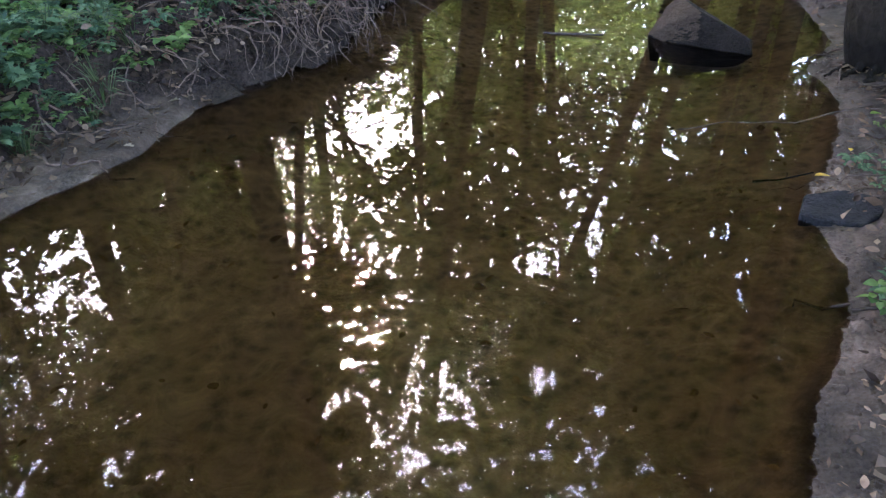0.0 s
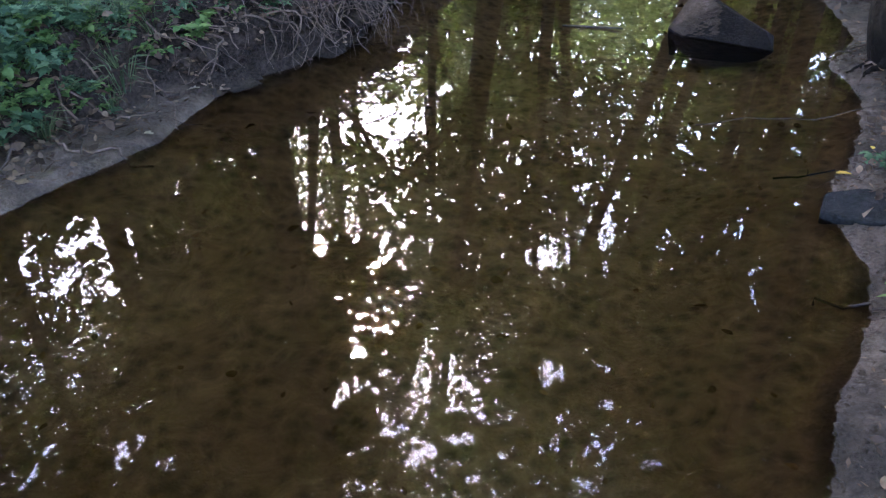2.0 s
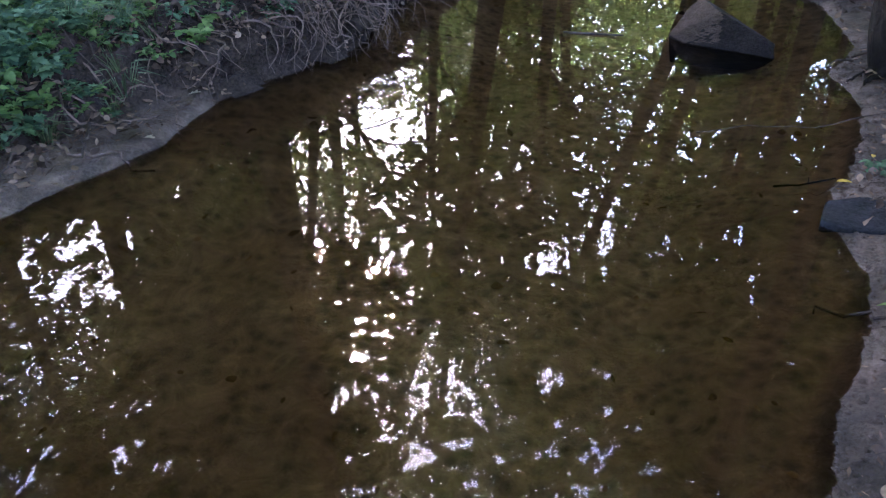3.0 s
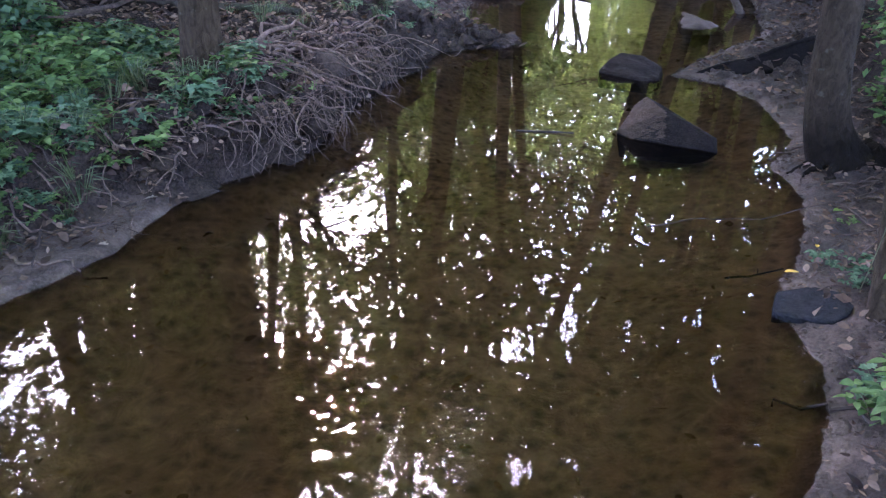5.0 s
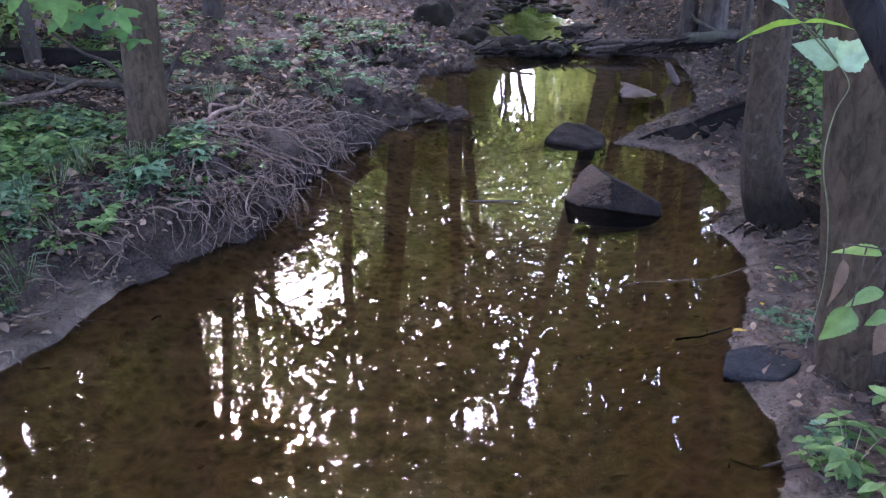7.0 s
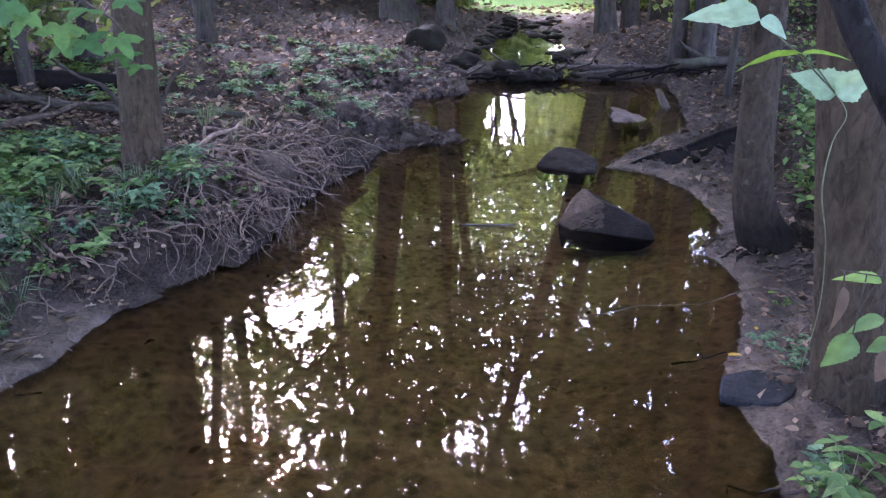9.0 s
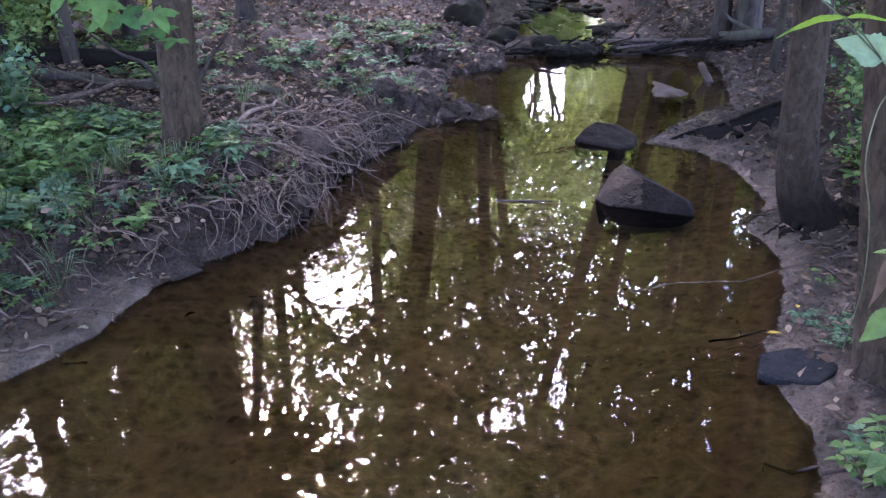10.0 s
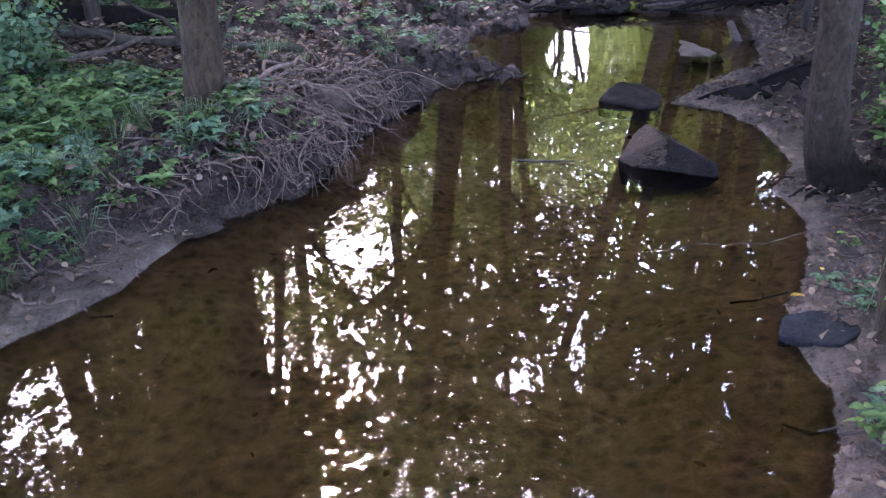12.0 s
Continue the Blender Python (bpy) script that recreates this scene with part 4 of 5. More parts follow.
# roots that creep along the rim, over and under one another
for i in range(70):
    y0 = r.uniform(4.1, 5.7)
    edge = float(np.interp(y0, LEFT_Y, LEFT_X))
    back = r.uniform(0, .5)
    z0 = max(gz(edge - back, y0), .24) + r.uniform(.0, .06)
    add_root(draped_root(y0, back, z0, r.gauss(.3, 1.1), r.uniform(.3, .75), r.uniform(0, .05), r.uniform(.03, .2), r.uniform(.04, .12), r, 28), r.choice([.002, .003, .004, .006, .008]), tangle)
# the thick roots of the bank tree that feed the tangle
for i in range(12):
    a = Vector((-1.62 + r.uniform(-.03, .1), 4.42 + r.uniform(-.1, .25), gz(-1.6, 4.45) + .08))
    x1, y1 = r.uniform(-1.1, -.72), r.uniform(4.4, 6.1)
    b = Vector((x1, y1, max(gz(x1, y1), .27) + .03))
    pts = bent(a, b, 16, -.05, r, .03)
    pts = [Vector((p.x, p.y, max(p.z, gz(p.x, p.y) + .012))) - HUB for p in pts]
    add_root(pts, .017 if i < 3 else .008, tangle, 7)
litter("caught_leaves", 130, (-1.5, -.85, 4.1, 5.7), 19, .045, LITTER, "brown dead leaves caught among the bare roots", .03, test=lambda x, y, rs: gz(x, y) > .12)
edge_roots = thing("bank_roots", pose(*HUB), "thin bare roots dangling from the dark bank", "roots")
for i in range(58):
    radius = r.choice([.002, .003, .004, .007])
    pts = hanging_root(r.uniform(3.3, 4.2), r.uniform(.04, .4), radius, r.randrange(6, 15), .04, r)
    if len(pts) < 4:
        continue
    sh = Shape()
    sh.tube(pts, [radius * (1 - .6 * k / len(pts)) for k in range(len(pts))], 5)
    part("root", sh, ROOT, edge_roots)
SHELF_ROOTS = [(.008, [(-2.25, 2.72), (-2.05, 2.84), (-1.9, 2.93), (-1.76, 3.03)]), (.006, [(-2.28, 2.78), (-1.95, 2.98), (-1.72, 3.06)]),
               (.009, [(-2.06, 2.7), (-1.94, 2.62), (-1.84, 2.64), (-1.77, 2.7), (-1.68, 2.65), (-1.6, 2.68)]), (.006, [(-1.72, 3.2), (-1.63, 3.02), (-1.58, 2.9)]),
               (.008, [(-1.7, 3.42), (-1.6, 3.4), (-1.5, 3.48)]), (.007, [(-2.2, 3.0), (-1.95, 3.12), (-1.74, 3.28)])]
for radius, line in SHELF_ROOTS:
    fine = []
    for (x0, y0), (x1, y1) in zip(line, line[1:]):
        fine += [Vector(lie(x0 + (x1 - x0) * k / 5 + r.gauss(0, .006), y0 + (y1 - y0) * k / 5 + r.gauss(0, .006), radius * .8)) for k in range(5)]
    fine.append(Vector(lie(*line[-1], .004)))
    sh = Shape()
    sh.tube([p - fine[0] for p in fine], [radius * (1 - .5 * k / len(fine)) for k in range(len(fine))], 7, bump=bark_bump(radius * 900, .2))
    ob = part("root", sh, ROOT)
    ob.location = fine[0]
    tagged(ob, "weathered bare root creeping over the wet mud shelf", "root", "shelf roots")

# fine bare roots and twigs strewn over the banks
r = random.Random(9)
for i in range(85):
    left = i < 50
    y = r.uniform(2.2, 4.4) if left else r.uniform(1.6, 4.5)
    x = float(np.interp(y, LEFT_Y, LEFT_X)) - r.uniform(.3 if y < 3.2 else .05, 1.1) if left else float(np.interp(y, RIGHT_Y, RIGHT_X)) + r.uniform(.1, .7)
    a, ln = r.uniform(0, 6.28), r.uniform(.12, .6)
    pts = [Vector(lie(x + ln * k / 8 * math.cos(a) + r.gauss(0, .02), y + ln * k / 8 * math.sin(a) + r.gauss(0, .02), .012 + .02 * r.random())) for k in range(9)]
    sh = Shape()
    c = pts[0].copy()
    rr = r.choice([.003, .004, .006, .008])
    sh.tube([p - c for p in pts], [rr * (1 - .06 * k) for k in range(9)], 5)
    ob = part("twig", sh, TWIG)
    ob.location = c
    tagged(ob, "bare dead twig on the muddy bank", "twig", "bank twigs")


# ---- undergrowth ----
def herb_kind(seed, stems, height, leaf_len, leaf_w, material, lobes=0):
    """One herb: stems with leaves set along them. Returns a list of (name, mesh, material)."""
    r = random.Random(seed)
    st, lf = Shape(), Shape()
    for k in range(stems):
        a, out = r.random() * 6.28, r.uniform(.3, 1.2) * height * 1.1
        top = Vector((math.cos(a) * out, math.sin(a) * out, height * r.uniform(.6, 1.1)))
        pts = [top * s + Vector((0, 0, .25 * height * math.sin(s * 3.1) * .5)) for s in (0, .35, .7, 1)]
        st.tube(pts, [.0028, .0024, .002, .0014], 4)
        for j in range(3):
            p = pts[1 + j]
            for m in range(3 if j == 2 else 2):
                b = a + r.uniform(-.4, .4) + (m - (1 if j == 2 else .5)) * (1.5 if j == 2 else 2.6)
                d = Vector((math.cos(b), math.sin(b), r.uniform(-.1, .35)))
                k2 = r.uniform(.7, 1.15)
                lf.leaf(p, d, (r.uniform(-.3, .3), r.uniform(-.3, .3), 1), leaf_len * k2, leaf_w * k2, .25, r.uniform(.15, .5), lobes)
    hub = len(st.v)
    st.v.append((0, 0, 0))
    st.f += [(hub, 16 * k, 16 * k + 1) for k in range(stems)]
    return [("stem", st.mesh("stem"), STEM), ("foliage", lf.mesh("foliage"), material)]


KINDS = [herb_kind(1, 6, .11, .06, .042, HERB), herb_kind(2, 8, .08, .048, .038, HERB_BLUE), herb_kind(3, 5, .17, .07, .036, HERB), herb_kind(4, 7, .1, .066, .058, HERB_BLUE, 1), herb_kind(5, 7, .065, .04, .032, HERB, 1)]
HERB_LABELS = ["low green herb with pointed leaves on the bank", "low blue-green herb with rounded leaves", "taller green herb with drooping leaves", "blue-green lobed-leaf plant on the bank", "small bright green herb among dead leaves"]


FAR_HERBS, NEAR_HERBS = {}, []


def plant(kind, x, y, scale, turn, tilt=0.0):
    NEAR_HERBS.append(kind)
    if y > 5.6 or (y > 4.2 and x > 0) or x < -3.2 or len(NEAR_HERBS) % 3:
        m = pose(x, y, gz(x, y) - .01, tilt, 0, turn) @ Matrix.Scale(scale, 4)
        for nm, me, ma in KINDS[kind]:
            sh = FAR_HERBS.setdefault((nm, ma.name), (Shape(), ma))[0]
            sh.add([m @ v.co for v in me.vertices], [tuple(p.vertices) for p in me.polygons])
        return
    t = thing("herb", pose(x, y, gz(x, y) - .01, tilt, 0, turn), HERB_LABELS[kind], "plant", "bank herbs")
    t.scale = (scale, scale, scale)
    for nm, me, ma in KINDS[kind]:
        part(nm, me, ma, t)


r = random.Random(21)
count = 0
while count < 950:
    u = r.random()
    if u < .55:
        x, y = r.uniform(-3.8, -1.0), r.uniform(2.2, 5.3)
        dl = float(np.interp(y, LEFT_Y, LEFT_X)) - x
        if dl < (.42 if y < 3.4 else .12) + .3 * vnoise(x * 2, y * 2) or vnoise(x * 1.7 + 9, y * 1.7) < (.36 if y < 4.3 else .55) or math.hypot(x + 1.72, y - 4.42) < .2:
            continue
        kind = r.choice([0, 1, 2, 3, 4, 0, 3])
        sc = r.uniform(.6, 1.1)
    elif u < .85:
        x, y = r.uniform(-4.5, 0.1), r.uniform(5.6, 12)
        dl = float(np.interp(y, LEFT_Y, LEFT_X)) - x
        if dl < .5 or vnoise(x * 1.1 + 3, y * 1.1) < .5 or r.random() < .25:
            continue
        kind = r.choice([1, 1, 3, 4, 0])
        sc = r.uniform(.7, 1.25)
    else:
        x, y = r.uniform(1.6, 4.8), r.uniform(2.6, 8)
        dr = x - float(np.interp(y, RIGHT_Y, RIGHT_X))
        if dr < .7 or (y > 5.3 and dr < 1.6):
            continue
        kind = r.choice([0, 1, 2, 3])
        sc = r.uniform(1.0, 1.8)
    plant(kind, x, y, sc, r.random() * 360)
    count += 1


# a blue-green patch on the far side of the root tangle
for i in range(150):
    x, y = -1.3 + r.gauss(0, .65), 9.0 + r.gauss(0, 1.2)
    if float(np.interp(y, LEFT_Y, LEFT_X)) - x > .35 and vnoise(x * 1.9, y * 1.9 + 20) > .35:
        plant(r.choice([1, 1, 3, 4]), x, y, r.uniform(.7, 1.2), r.random() * 360)
for i in range(260):
    y = r.uniform(2.3, 4.7)
    x = float(np.interp(y, LEFT_Y, LEFT_X)) - r.uniform(.5 if y < 3.3 else .12, 1.0)
    if math.hypot(x + 1.72, y - 4.4) < .17 or vnoise(x * 2.6, y * 2.6 + 50) < .38:
        continue
    plant(r.choice([0, 1, 3, 4, 4]), x, y, r.uniform(.7, 1.15), r.random() * 360)


for i in range(150):
    y = r.uniform(2.3, 3.7)
    x = float(np.interp(y, LEFT_Y, LEFT_X)) - float(np.interp(y, [2.0, 2.6, 3.0, 3.35], [.58, .5, .3, .12])) - r.uniform(.06, .55)
    plant(r.choice([0, 4, 3, 4, 1]), x, y, r.uniform(.45, .85), r.random() * 360)


def grass_tuft(seed):
    r = random.Random(seed)
    s = Shape()
    for k in range(26):
        a, ln = r.random() * 6.28, r.uniform(.1, .26)
        d = Vector((math.cos(a), math.sin(a), 0))
        p = d * r.uniform(0, .04)
        w = d.orthogonal().normalized() * .003
        lean = r.uniform(.3, 1.0)
        mid = p + Vector((0, 0, ln * .6)) + d * ln * .3 * lean
        tip = p + Vector((0, 0, ln * (.9 - .5 * lean))) + d * ln * .9 * lean
        s.add([p - w, p + w, mid + w, mid - w, tip], [(0, 1, 2, 3), (3, 2, 4)])
    return s.mesh("grass")


TUFTS = [grass_tuft(i) for i in range(3)]
for i in range(54):
    y = r.uniform(5.2, 7.6) if i < 28 else r.uniform(2.6, 4.2)
    x = float(np.interp(y, LEFT_Y, LEFT_X)) - (r.uniform(.4, 1.5) if i < 28 else r.uniform(.3, .8))
    ob = part("grass_tuft", TUFTS[i % 3], GRASS)
    ob.location, ob.rotation_euler = lie(x, y, -.01), (r.gauss(0, .2), r.gauss(0, .2), r.random() * 6)
    ob.scale = [r.uniform(.55, 1.1)] * 3
    tagged(ob, "tuft of thin pale grass on the bank", "grass", "grass tufts")


def on_left(x, y, rs):
    dl = float(np.interp(y, LEFT_Y, LEFT_X)) - x
    return dl > .08 + (.45 if y < 3.4 else 0) * rs.random()


def on_right(x, y, rs):
    dr = x - float(np.interp(y, RIGHT_Y, RIGHT_X))
    return dr > .06 and (dr > .6 or rs.random() < .35)


litter("dead_leaves", 6500, (-4.6, -0.4, 2, 7), 1, .044, LITTER, "brown curled dead leaves on the bank", test=on_left)
steep = Shape()
r = random.Random(87)
for i in range(900):
    y = r.uniform(3.3, 5.6)
    d = r.random() ** .8 * .42 - .02
    x = float(np.interp(y, LEFT_Y, LEFT_X)) - d
    a, k = r.random() * 6.28, .03 * r.uniform(.6, 1.5)
    steep.leaf((x + .035, y - .015, gz(x, y) + r.uniform(.0, .05)), (math.cos(a), math.sin(a), r.uniform(-.8, .3)), (r.gauss(.5, .4), r.gauss(-.3, .4), .7), k, k * r.uniform(.5, .9), r.uniform(-.3, .7), r.uniform(-.4, .5))
tagged(part("dead_leaves", steep, LITTER), "crumpled dead leaves on the steep dark bank", "leaves", kind="stuff")
litter("dead_leaves", 3600, (-8, 0.4, 6.5, 14), 5, .06, LITTER, "brown dead leaves under the bank trees", test=on_left)
litter("dead_leaves", 1900, (0.6, 2.6, .8, 4.5), 2, .034, LITTER, "brown dead leaves on the muddy shore", test=on_right)
litter("dead_leaves", 2200, (1.6, 7, 4, 14), 6, .06, LITTER, "brown dead leaves strewn under the trees", test=on_right)
litter("dead_leaves", 3000, (-9, 11, 12, 30), 3, .085, LITTER, "leaf litter under the far trees", test=lambda x, y, rs: True)
litter("sunken_leaves", 260, (-2.2, 2.6, 0.8, 9), 4, .036, SUNKEN, "sunken dead leaves on the stream bed", .006, test=lambda x, y, rs: gz(x, y) < -.03)


# ---- plants and leaves close to the camera ----
def foliage_twig(name, stem_pts, radius, leaves, label, category, stem_material=STEM):
    """A stem with single leaves: each (base, tip, width, up, material, lobes, label)."""
    base = Vector(stem_pts[0])
    t = thing(name, pose(*base), label, category)
    n = len(stem_pts)
    sh = Shape()
    fine = []
    for i in range(n - 1):
        a, b, c, d = (Vector(stem_pts[min(max(j, 0), n - 1)]) for j in (i - 1, i, i + 1, i + 2))
        for k in range(7):
            q = k / 7
            fine.append(.5 * (2 * b + (c - a) * q + (2 * a - 5 * b + 4 * c - d) * q ** 2 + (3 * b - a - 3 * c + d) * q ** 3) - base)
    fine.append(Vector(stem_pts[-1]) - base)
    sh.tube(fine, [radius * (1 - .6 * i / len(fine)) for i in range(len(fine))], 6)
    part("stem", sh, stem_material, t)
    for a, b, w, up, ma, lobes, lab in leaves:
        a, b = Vector(a), Vector(b)
        lf = Shape()
        stalk = min((Vector(p) + base for p in fine), key=lambda q: (q - a).length)
        if lobes == 5:
            lf.palmate(a - base, b - base, up, w, a.x * 9 + a.z * 5)
        else:
            lf.blade(a - base, b - base, up, w, lobes, a.x * 9 + a.z * 5)
        leaf = part("leaf", lf, ma, t, lab)
        if (stalk - a).length > .004:
            st = Shape()
            st.tube([stalk - base, (stalk + a) / 2 - base + Vector((0, 0, .006)), a - base], .0016, 4)
            part("leaf_stalk", st, stem_material, t)
    return t


# a spray of maple leaves that hangs from the bank tree
r = random.Random(3)
spray = []
for (x, y, z, ln) in [(-1.0, 1.97, 1.5, .12), (-.95, 2.0, 1.47, .13), (-.87, 2.02, 1.5, .13), (-.9, 1.99, 1.43, .12), (-.83, 2.02, 1.44, .12), (-.82, 2.03, 1.39, .11), (-.77, 2.04, 1.36, .1), (-.81, 2.04, 1.53, .11), (-1.04, 1.95, 1.53, .11), (-.97, 2.02, 1.42, .1)]:
    d = Vector((r.uniform(-.4, .7), r.uniform(-.75, -.2), r.uniform(-.45, -.05))).normalized() * ln * .8
    spray.append(((x, y, z), Vector((x, y, z)) + d, ln, (r.uniform(-.35, .35), -.5, .85), MAPLE, 5, "bright green lobed leaf"))
foliage_twig("maple_spray", [(-1.66, 4.3, 2.5), (-1.4, 3.4, 2.2), (-1.15, 2.6, 1.85), (-.95, 2.1, 1.56), (-.83, 2.05, 1.46), (-.77, 2.05, 1.34)], .007, spray, "hanging spray of bright green maple leaves", "foliage", TWIG)

# the vine with large leaves beside the bank tree
foliage_twig("vine", [(1.36, 2.42, .2), (1.2, 2.1, .6), (.9, 1.6, 1.0), (.741, 1.368, 1.2), (.752, 1.386, 1.292), (.77, 1.387, 1.345), (.752, 1.404, 1.382)], .002, [
    ((.752, 1.404, 1.38), (.68, 1.43, 1.425), .085, (.2, -.9, .6), PALE_LEAF, 1, "pale green leaf underside"), ((.752, 1.404, 1.38), (.795, 1.37, 1.43), .07, (-.3, -.9, .6), PALE_LEAF, 1, "pale green leaf underside"),
    ((.69, 1.44, 1.452), (.585, 1.485, 1.437), .05, (0, .35, 1), LIME, 1, "bright lime leaf"), ((.69, 1.44, 1.452), (.765, 1.405, 1.462), .03, (0, .3, 1), LIME, 0, "bright lime leaf"),
    ((.62, 1.48, 1.51), (.49, 1.53, 1.53), .085, (0, -.75, .8), PALE_LEAF, 1, "pale green lobed leaf"), ((.62, 1.48, 1.51), (.67, 1.455, 1.485), .045, (0, -.7, .8), PALE_LEAF, 0, "pale green leaf")],
    "climbing vine with large pale green leaves", "vine", STEM)
foliage_twig("vine", [(1.45, 2.3, .5), (1.2, 1.8, .9), (.9, 1.3, 1.05), (.79, 1.19, 1.1), (.72, 1.224, 1.1)], .0028, [
    ((.735, 1.17, 1.0), (.692, 1.16, .935), .055, (0, -.9, .35), HERB, 0, "heart-shaped green leaf"), ((.78, 1.19, 1.09), (.712, 1.226, 1.095), .04, (0, -.3, 1), LIME, 0, "curled green leaf with brown edge"),
    ((.785, 1.17, 1.03), (.725, 1.18, 1.005), .035, (.2, -.4, 1), HERB, 0, "green leaf"), ((.725, 1.21, 1.075), (.72, 1.19, .985), .03, (.3, -1, 0), LITTER, 0, "withered brown leaf"),
    ((.79, 1.13, .99), (.765, 1.12, .93), .05, (-.3, -.9, .3), LITTER, 0, "withered brown leaf"), ((.79, 1.15, 1.0), (.755, 1.15, .975), .03, (0, -.8, .5), HERB, 0, "green leaf")],
    "thin climbing vine with green and withered leaves", "vine", TWIG)
# a dark leaning sapling
sapling = thing("sapling", pose(1.41, .72, gz(1.41, .72) - .05), "dark leaning sapling trunk beside the stream", "tree")
r = random.Random(61)
line = bent((0, 0, 0), (-2.08, 1.435, 3.87), 18, 0, r, .002)
sh = Shape()
sh.tube(line, [.029 * (1 - .03 * i) for i in range(18)], 12, bump=bark_bump(4, .08))
part("trunk", sh, BARK_DARK, sapling)
for k in (11, 14, 16):
    sh = Shape()
    sh.tube(bent(line[k], line[k] + Vector((r.uniform(-.6, .6), r.uniform(.2, .8), .7)), 7, 0, r, .03), [.014 * (1 - .12 * j) for j in range(7)], 6)
    part("limb", sh, BARK_DARK, sapling)

# weeds at the foot of the muddy bank
r = random.Random(31)
for i in range(8):
    plant(r.choice([1, 3, 4]), r.uniform(1.46, 1.62), r.uniform(2.62, 3.15), r.uniform(.3, .5), r.random() * 360)
for i in range(9):
    x, y = r.uniform(1.15, 1.6), r.uniform(1.6, 2.1)
    if x < float(np.interp(y, RIGHT_Y, RIGHT_X)) + .12:
        continue
    plant(r.choice([2, 3, 0, 2]), x, y, r.uniform(.65, 1.0), r.random() * 360)
for x, y, k in ((1.55, 2.86, 1), (1.62, 2.92, 1), (1.6, 2.62, 4), (1.68, 2.7, 4), (1.72, 3.35, 4)):
    plant(k, x, y, .55, 40 * k + 100 * x)
for i, (x, y, w, h) in enumerate([(2.75, 4.8, .35, .7), (3.2, 5.5, .45, .9), (3.6, 6.4, .6, 1.0), (2.6, 3.9, .35, .6), (3.2, 4.6, .5, .9)]):
    shrub(x, y, w, h, 1500, 440 + i, size=.026, material=HERB_BLUE if i % 2 else HERB, label="leafy green bush on the bank behind the trees", low=0.05, trim=False)


def single_leaf(name, at, turn, size, wide, material, label, lobes=0, tilt=.1):
    lf = Shape()
    d = Vector((math.cos(radians(turn)), math.sin(radians(turn)), tilt))
    lf.leaf((0, 0, 0), d, (.1, .1, 1), size, wide, .3, .2, lobes)
    ob = part(name, lf, material)
    ob.location = at
    return tagged(ob, label, "leaf", "fallen leaves")


single_leaf("fallen_leaf", lie(1.29, 2.89, .025), 8, .075, .03, YELLOW, "yellow fallen leaf on the mud", 0)
single_leaf("fallen_leaf", (1.66, 3.37, .1), 15, .06, .035, LIME, "lime green leaf caught on the twig", 0)
single_leaf("fallen_leaf", lie(1.5, 3.1, .02), 70, .04, .02, YELLOW, "small yellowish fallen leaf on the mud")
single_leaf("fallen_leaf", lie(-1.62, 3.3, .02), 200, .07, .05, PALE_DEAD, "pale dead leaf at the water's edge", 1)
single_leaf("fallen_leaf", lie(-1.66, 2.84, .02), 170, .08, .06, PALE_DEAD, "pale dead leaf at the water's edge", 1)


# the farther undergrowth, which nobody could count
under = thing("undergrowth", pose(0, 0, 0), "green undergrowth along the far banks", "undergrowth", kind="stuff")
for (nm, _), (sh, ma) in FAR_HERBS.items():
    tagged(part(nm, sh, ma, under), kind="stuff")


def crumbs(name, count, area, seed, size, side, label):
    """Broken leaves and chips that cover the soil, one mesh."""
    rs = np.random.default_rng(seed)
    x, y = rs.uniform(area[0], area[1], count), rs.uniform(area[2], area[3], count)
    d = np.interp(y, LEFT_Y, LEFT_X) - x if side < 0 else x - np.interp(y, RIGHT_Y, RIGHT_X)
    ok = d > .01 + rs.random(count) ** 2 * .4
    x, y = x[ok], y[ok]
    n = len(x)
    p = np.stack([x, y, ground_z(x, y) + rs.uniform(.004, .02, n)], 1)
    a = rs.uniform(0, 6.28, n)
    u = np.stack([np.cos(a), np.sin(a), rs.normal(0, .35, n)], 1)
    w = np.stack([-np.sin(a), np.cos(a), rs.normal(0, .35, n)], 1)
    k = (size * rs.uniform(.4, 1.5, n))[:, None]
    ww = w * rs.uniform(.3, .8, n)[:, None]
    v = np.stack([p - u * k, p + ww * k, p + u * k, p - ww * k], 1).reshape(-1, 3)
    f = np.arange(4 * n).reshape(n, 4)
    me = quick_mesh(name, v, np.concatenate([f[:, [0, 1, 2]], f[:, [0, 2, 3]]]))
    return tagged(part(name, me, LITTER), label, "leaves", kind="stuff")


crumbs("leaf_fragments", 16000, (-4.2, -0.4, 2, 7), 71, .016, -1, "broken dead leaves and chips on the dark soil")
crumbs("leaf_fragments", 9000, (-8, 0.6, 6.5, 16), 72, .03, -1, "broken dead leaves on the far bank")
crumbs("leaf_fragments", 4500, (0.5, 3, .8, 5), 73, .012, 1, "small leaf chips on the muddy shore")
crumbs("leaf_fragments", 14000, (1.6, 9, 4, 18), 74, .03, 1, "broken dead leaves under the trees")

litter("stranded_leaves", 40, (-.15, .5, 6.95, 7.4), 81, .07, LITTER, "dead leaves stranded at the shallow shore", .012, test=lambda x, y, rs: x > float(np.interp(y, LEFT_Y, LEFT_X)) - .2)

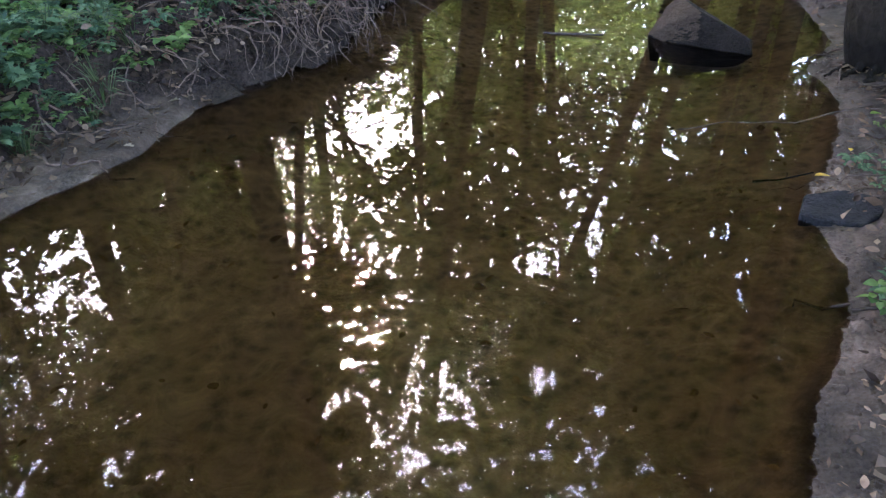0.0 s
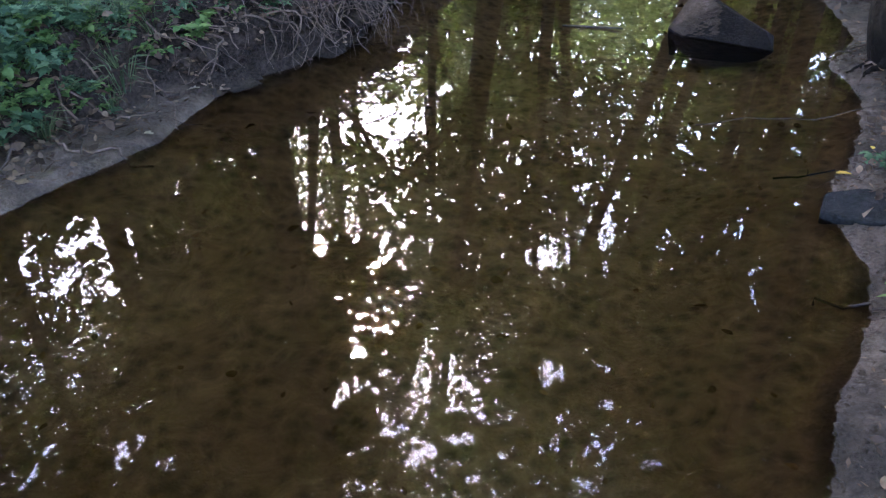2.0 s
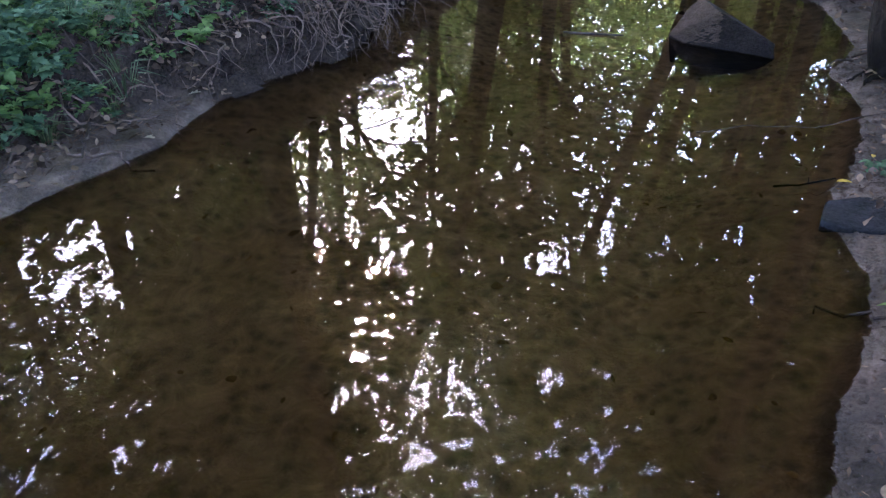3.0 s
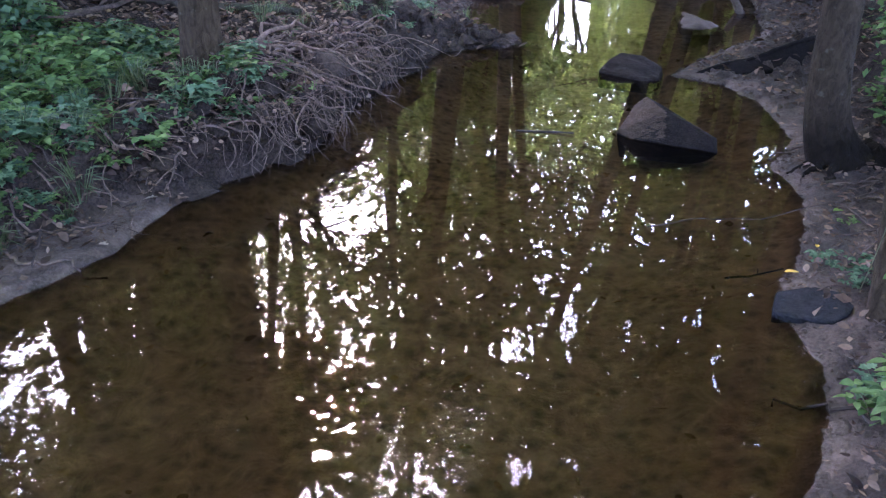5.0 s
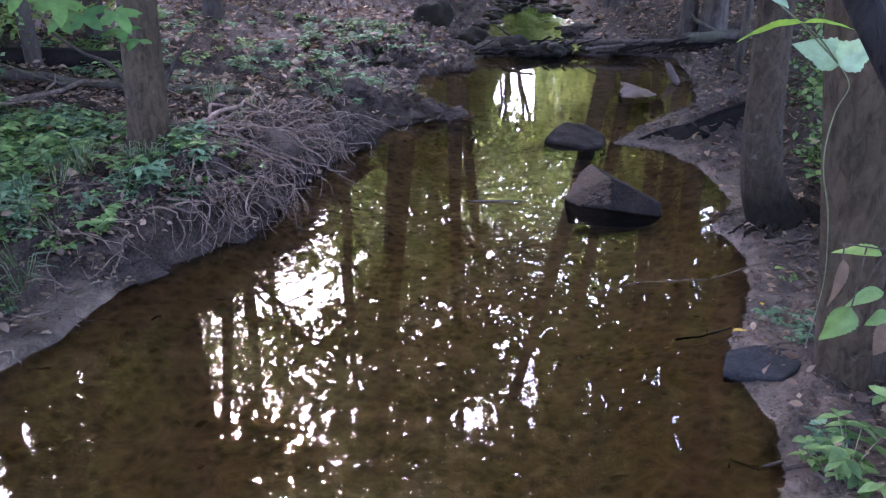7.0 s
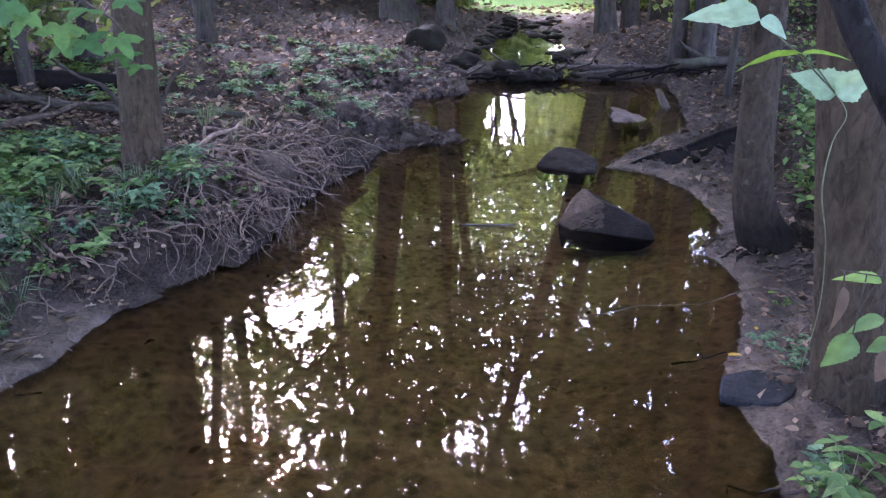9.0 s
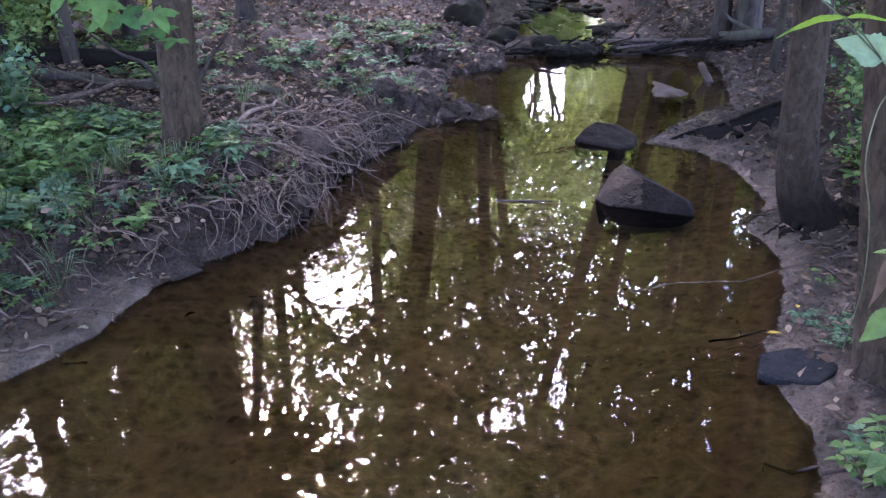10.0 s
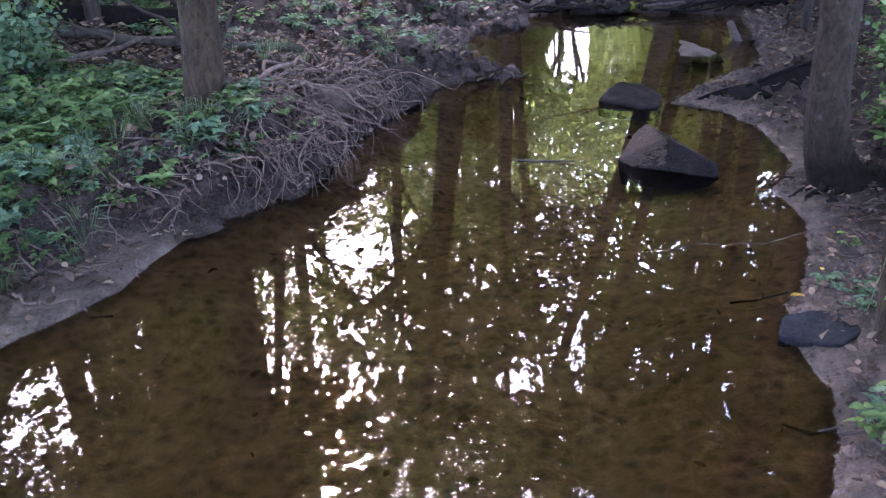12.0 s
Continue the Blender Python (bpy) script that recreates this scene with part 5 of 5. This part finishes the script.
crumbs("leaf_fragments", 16000, (-12, -1.5, -8, 3), 75, .03, -1, "broken dead leaves on the shaded bank")
crumbs("leaf_fragments", 16000, (-.6, 12, -8, 5), 76, .03, 1, "broken dead leaves beside the stream")
crumbs("leaf_fragments", 9000, (-14, -3, 3, 16), 77, .035, -1, "broken dead leaves on the wooded slope")

shrub(-3.5, 5.7, .45, 1.15, 1500, 470, size=.026, material=HERB, label="light green bush beside the fallen log", low=0.1, trim=False)
shrub(-3.0, 4.6, .3, .5, 500, 471, size=.034, material=HERB_BLUE, label="low blue-green bush on the bank", low=0.1, trim=False)


def clods(name, count, side, y0, y1, wide, seed, size, label):
    """Small lumps of wet earth along the shore, one mesh."""
    rs = np.random.default_rng(seed)
    y = rs.uniform(y0, y1, count)
    d = rs.random(count) ** 1.3 * wide + .005
    x = np.interp(y, LEFT_Y, LEFT_X) - d if side < 0 else np.interp(y, RIGHT_Y, RIGHT_X) + d
    p = np.stack([x, y, ground_z(x, y)], 1)
    k = size * rs.lognormal(0, .5, count)
    unit = np.array([(1, 0, 0), (.3, .95, 0), (-.8, .6, 0), (-.8, -.6, 0), (.3, -.95, 0), (.4, .3, .7), (-.4, .2, .8), (0, -.5, .7)])
    v = p[:, None] + (unit[None] * rs.uniform(.6, 1.3, (count, 8, 3))) * k[:, None, None] * np.array([1, 1, .8])
    tri = np.array([(0, 1, 5), (1, 6, 5), (1, 2, 6), (2, 3, 6), (3, 7, 6), (3, 4, 7), (4, 0, 7), (0, 5, 7), (5, 6, 7)])
    f = (tri[None] + 8 * np.arange(count)[:, None, None]).reshape(-1, 3)
    me = quick_mesh(name, v.reshape(-1, 3), f)
    me.polygons.foreach_set("use_smooth", [True] * len(me.polygons))
    return tagged(part(name, me, SOIL), label, "earth", kind="stuff")


clods("mud_clods", 4200, -1, 3.35, 7.2, .42, 91, .017, "lumps of wet dark earth on the stream bank")
clods("mud_clods", 700, -1, 3.4, 6.4, .3, 95, .034, "coarse lumps of dark earth on the undercut bank")
clods("mud_clods", 1600, 1, .8, 4.8, .7, 92, .009, "lumps of brown mud on the stream shore")
clods("mud_clods", 1100, 1, 5.2, 11.5, 1.3, 93, .02, "lumps of mud on the gravelly bar")
clods("mud_clods", 2600, -1, 7.0, 15, 1.2, 94, .035, "lumps of dark earth on the far bank")
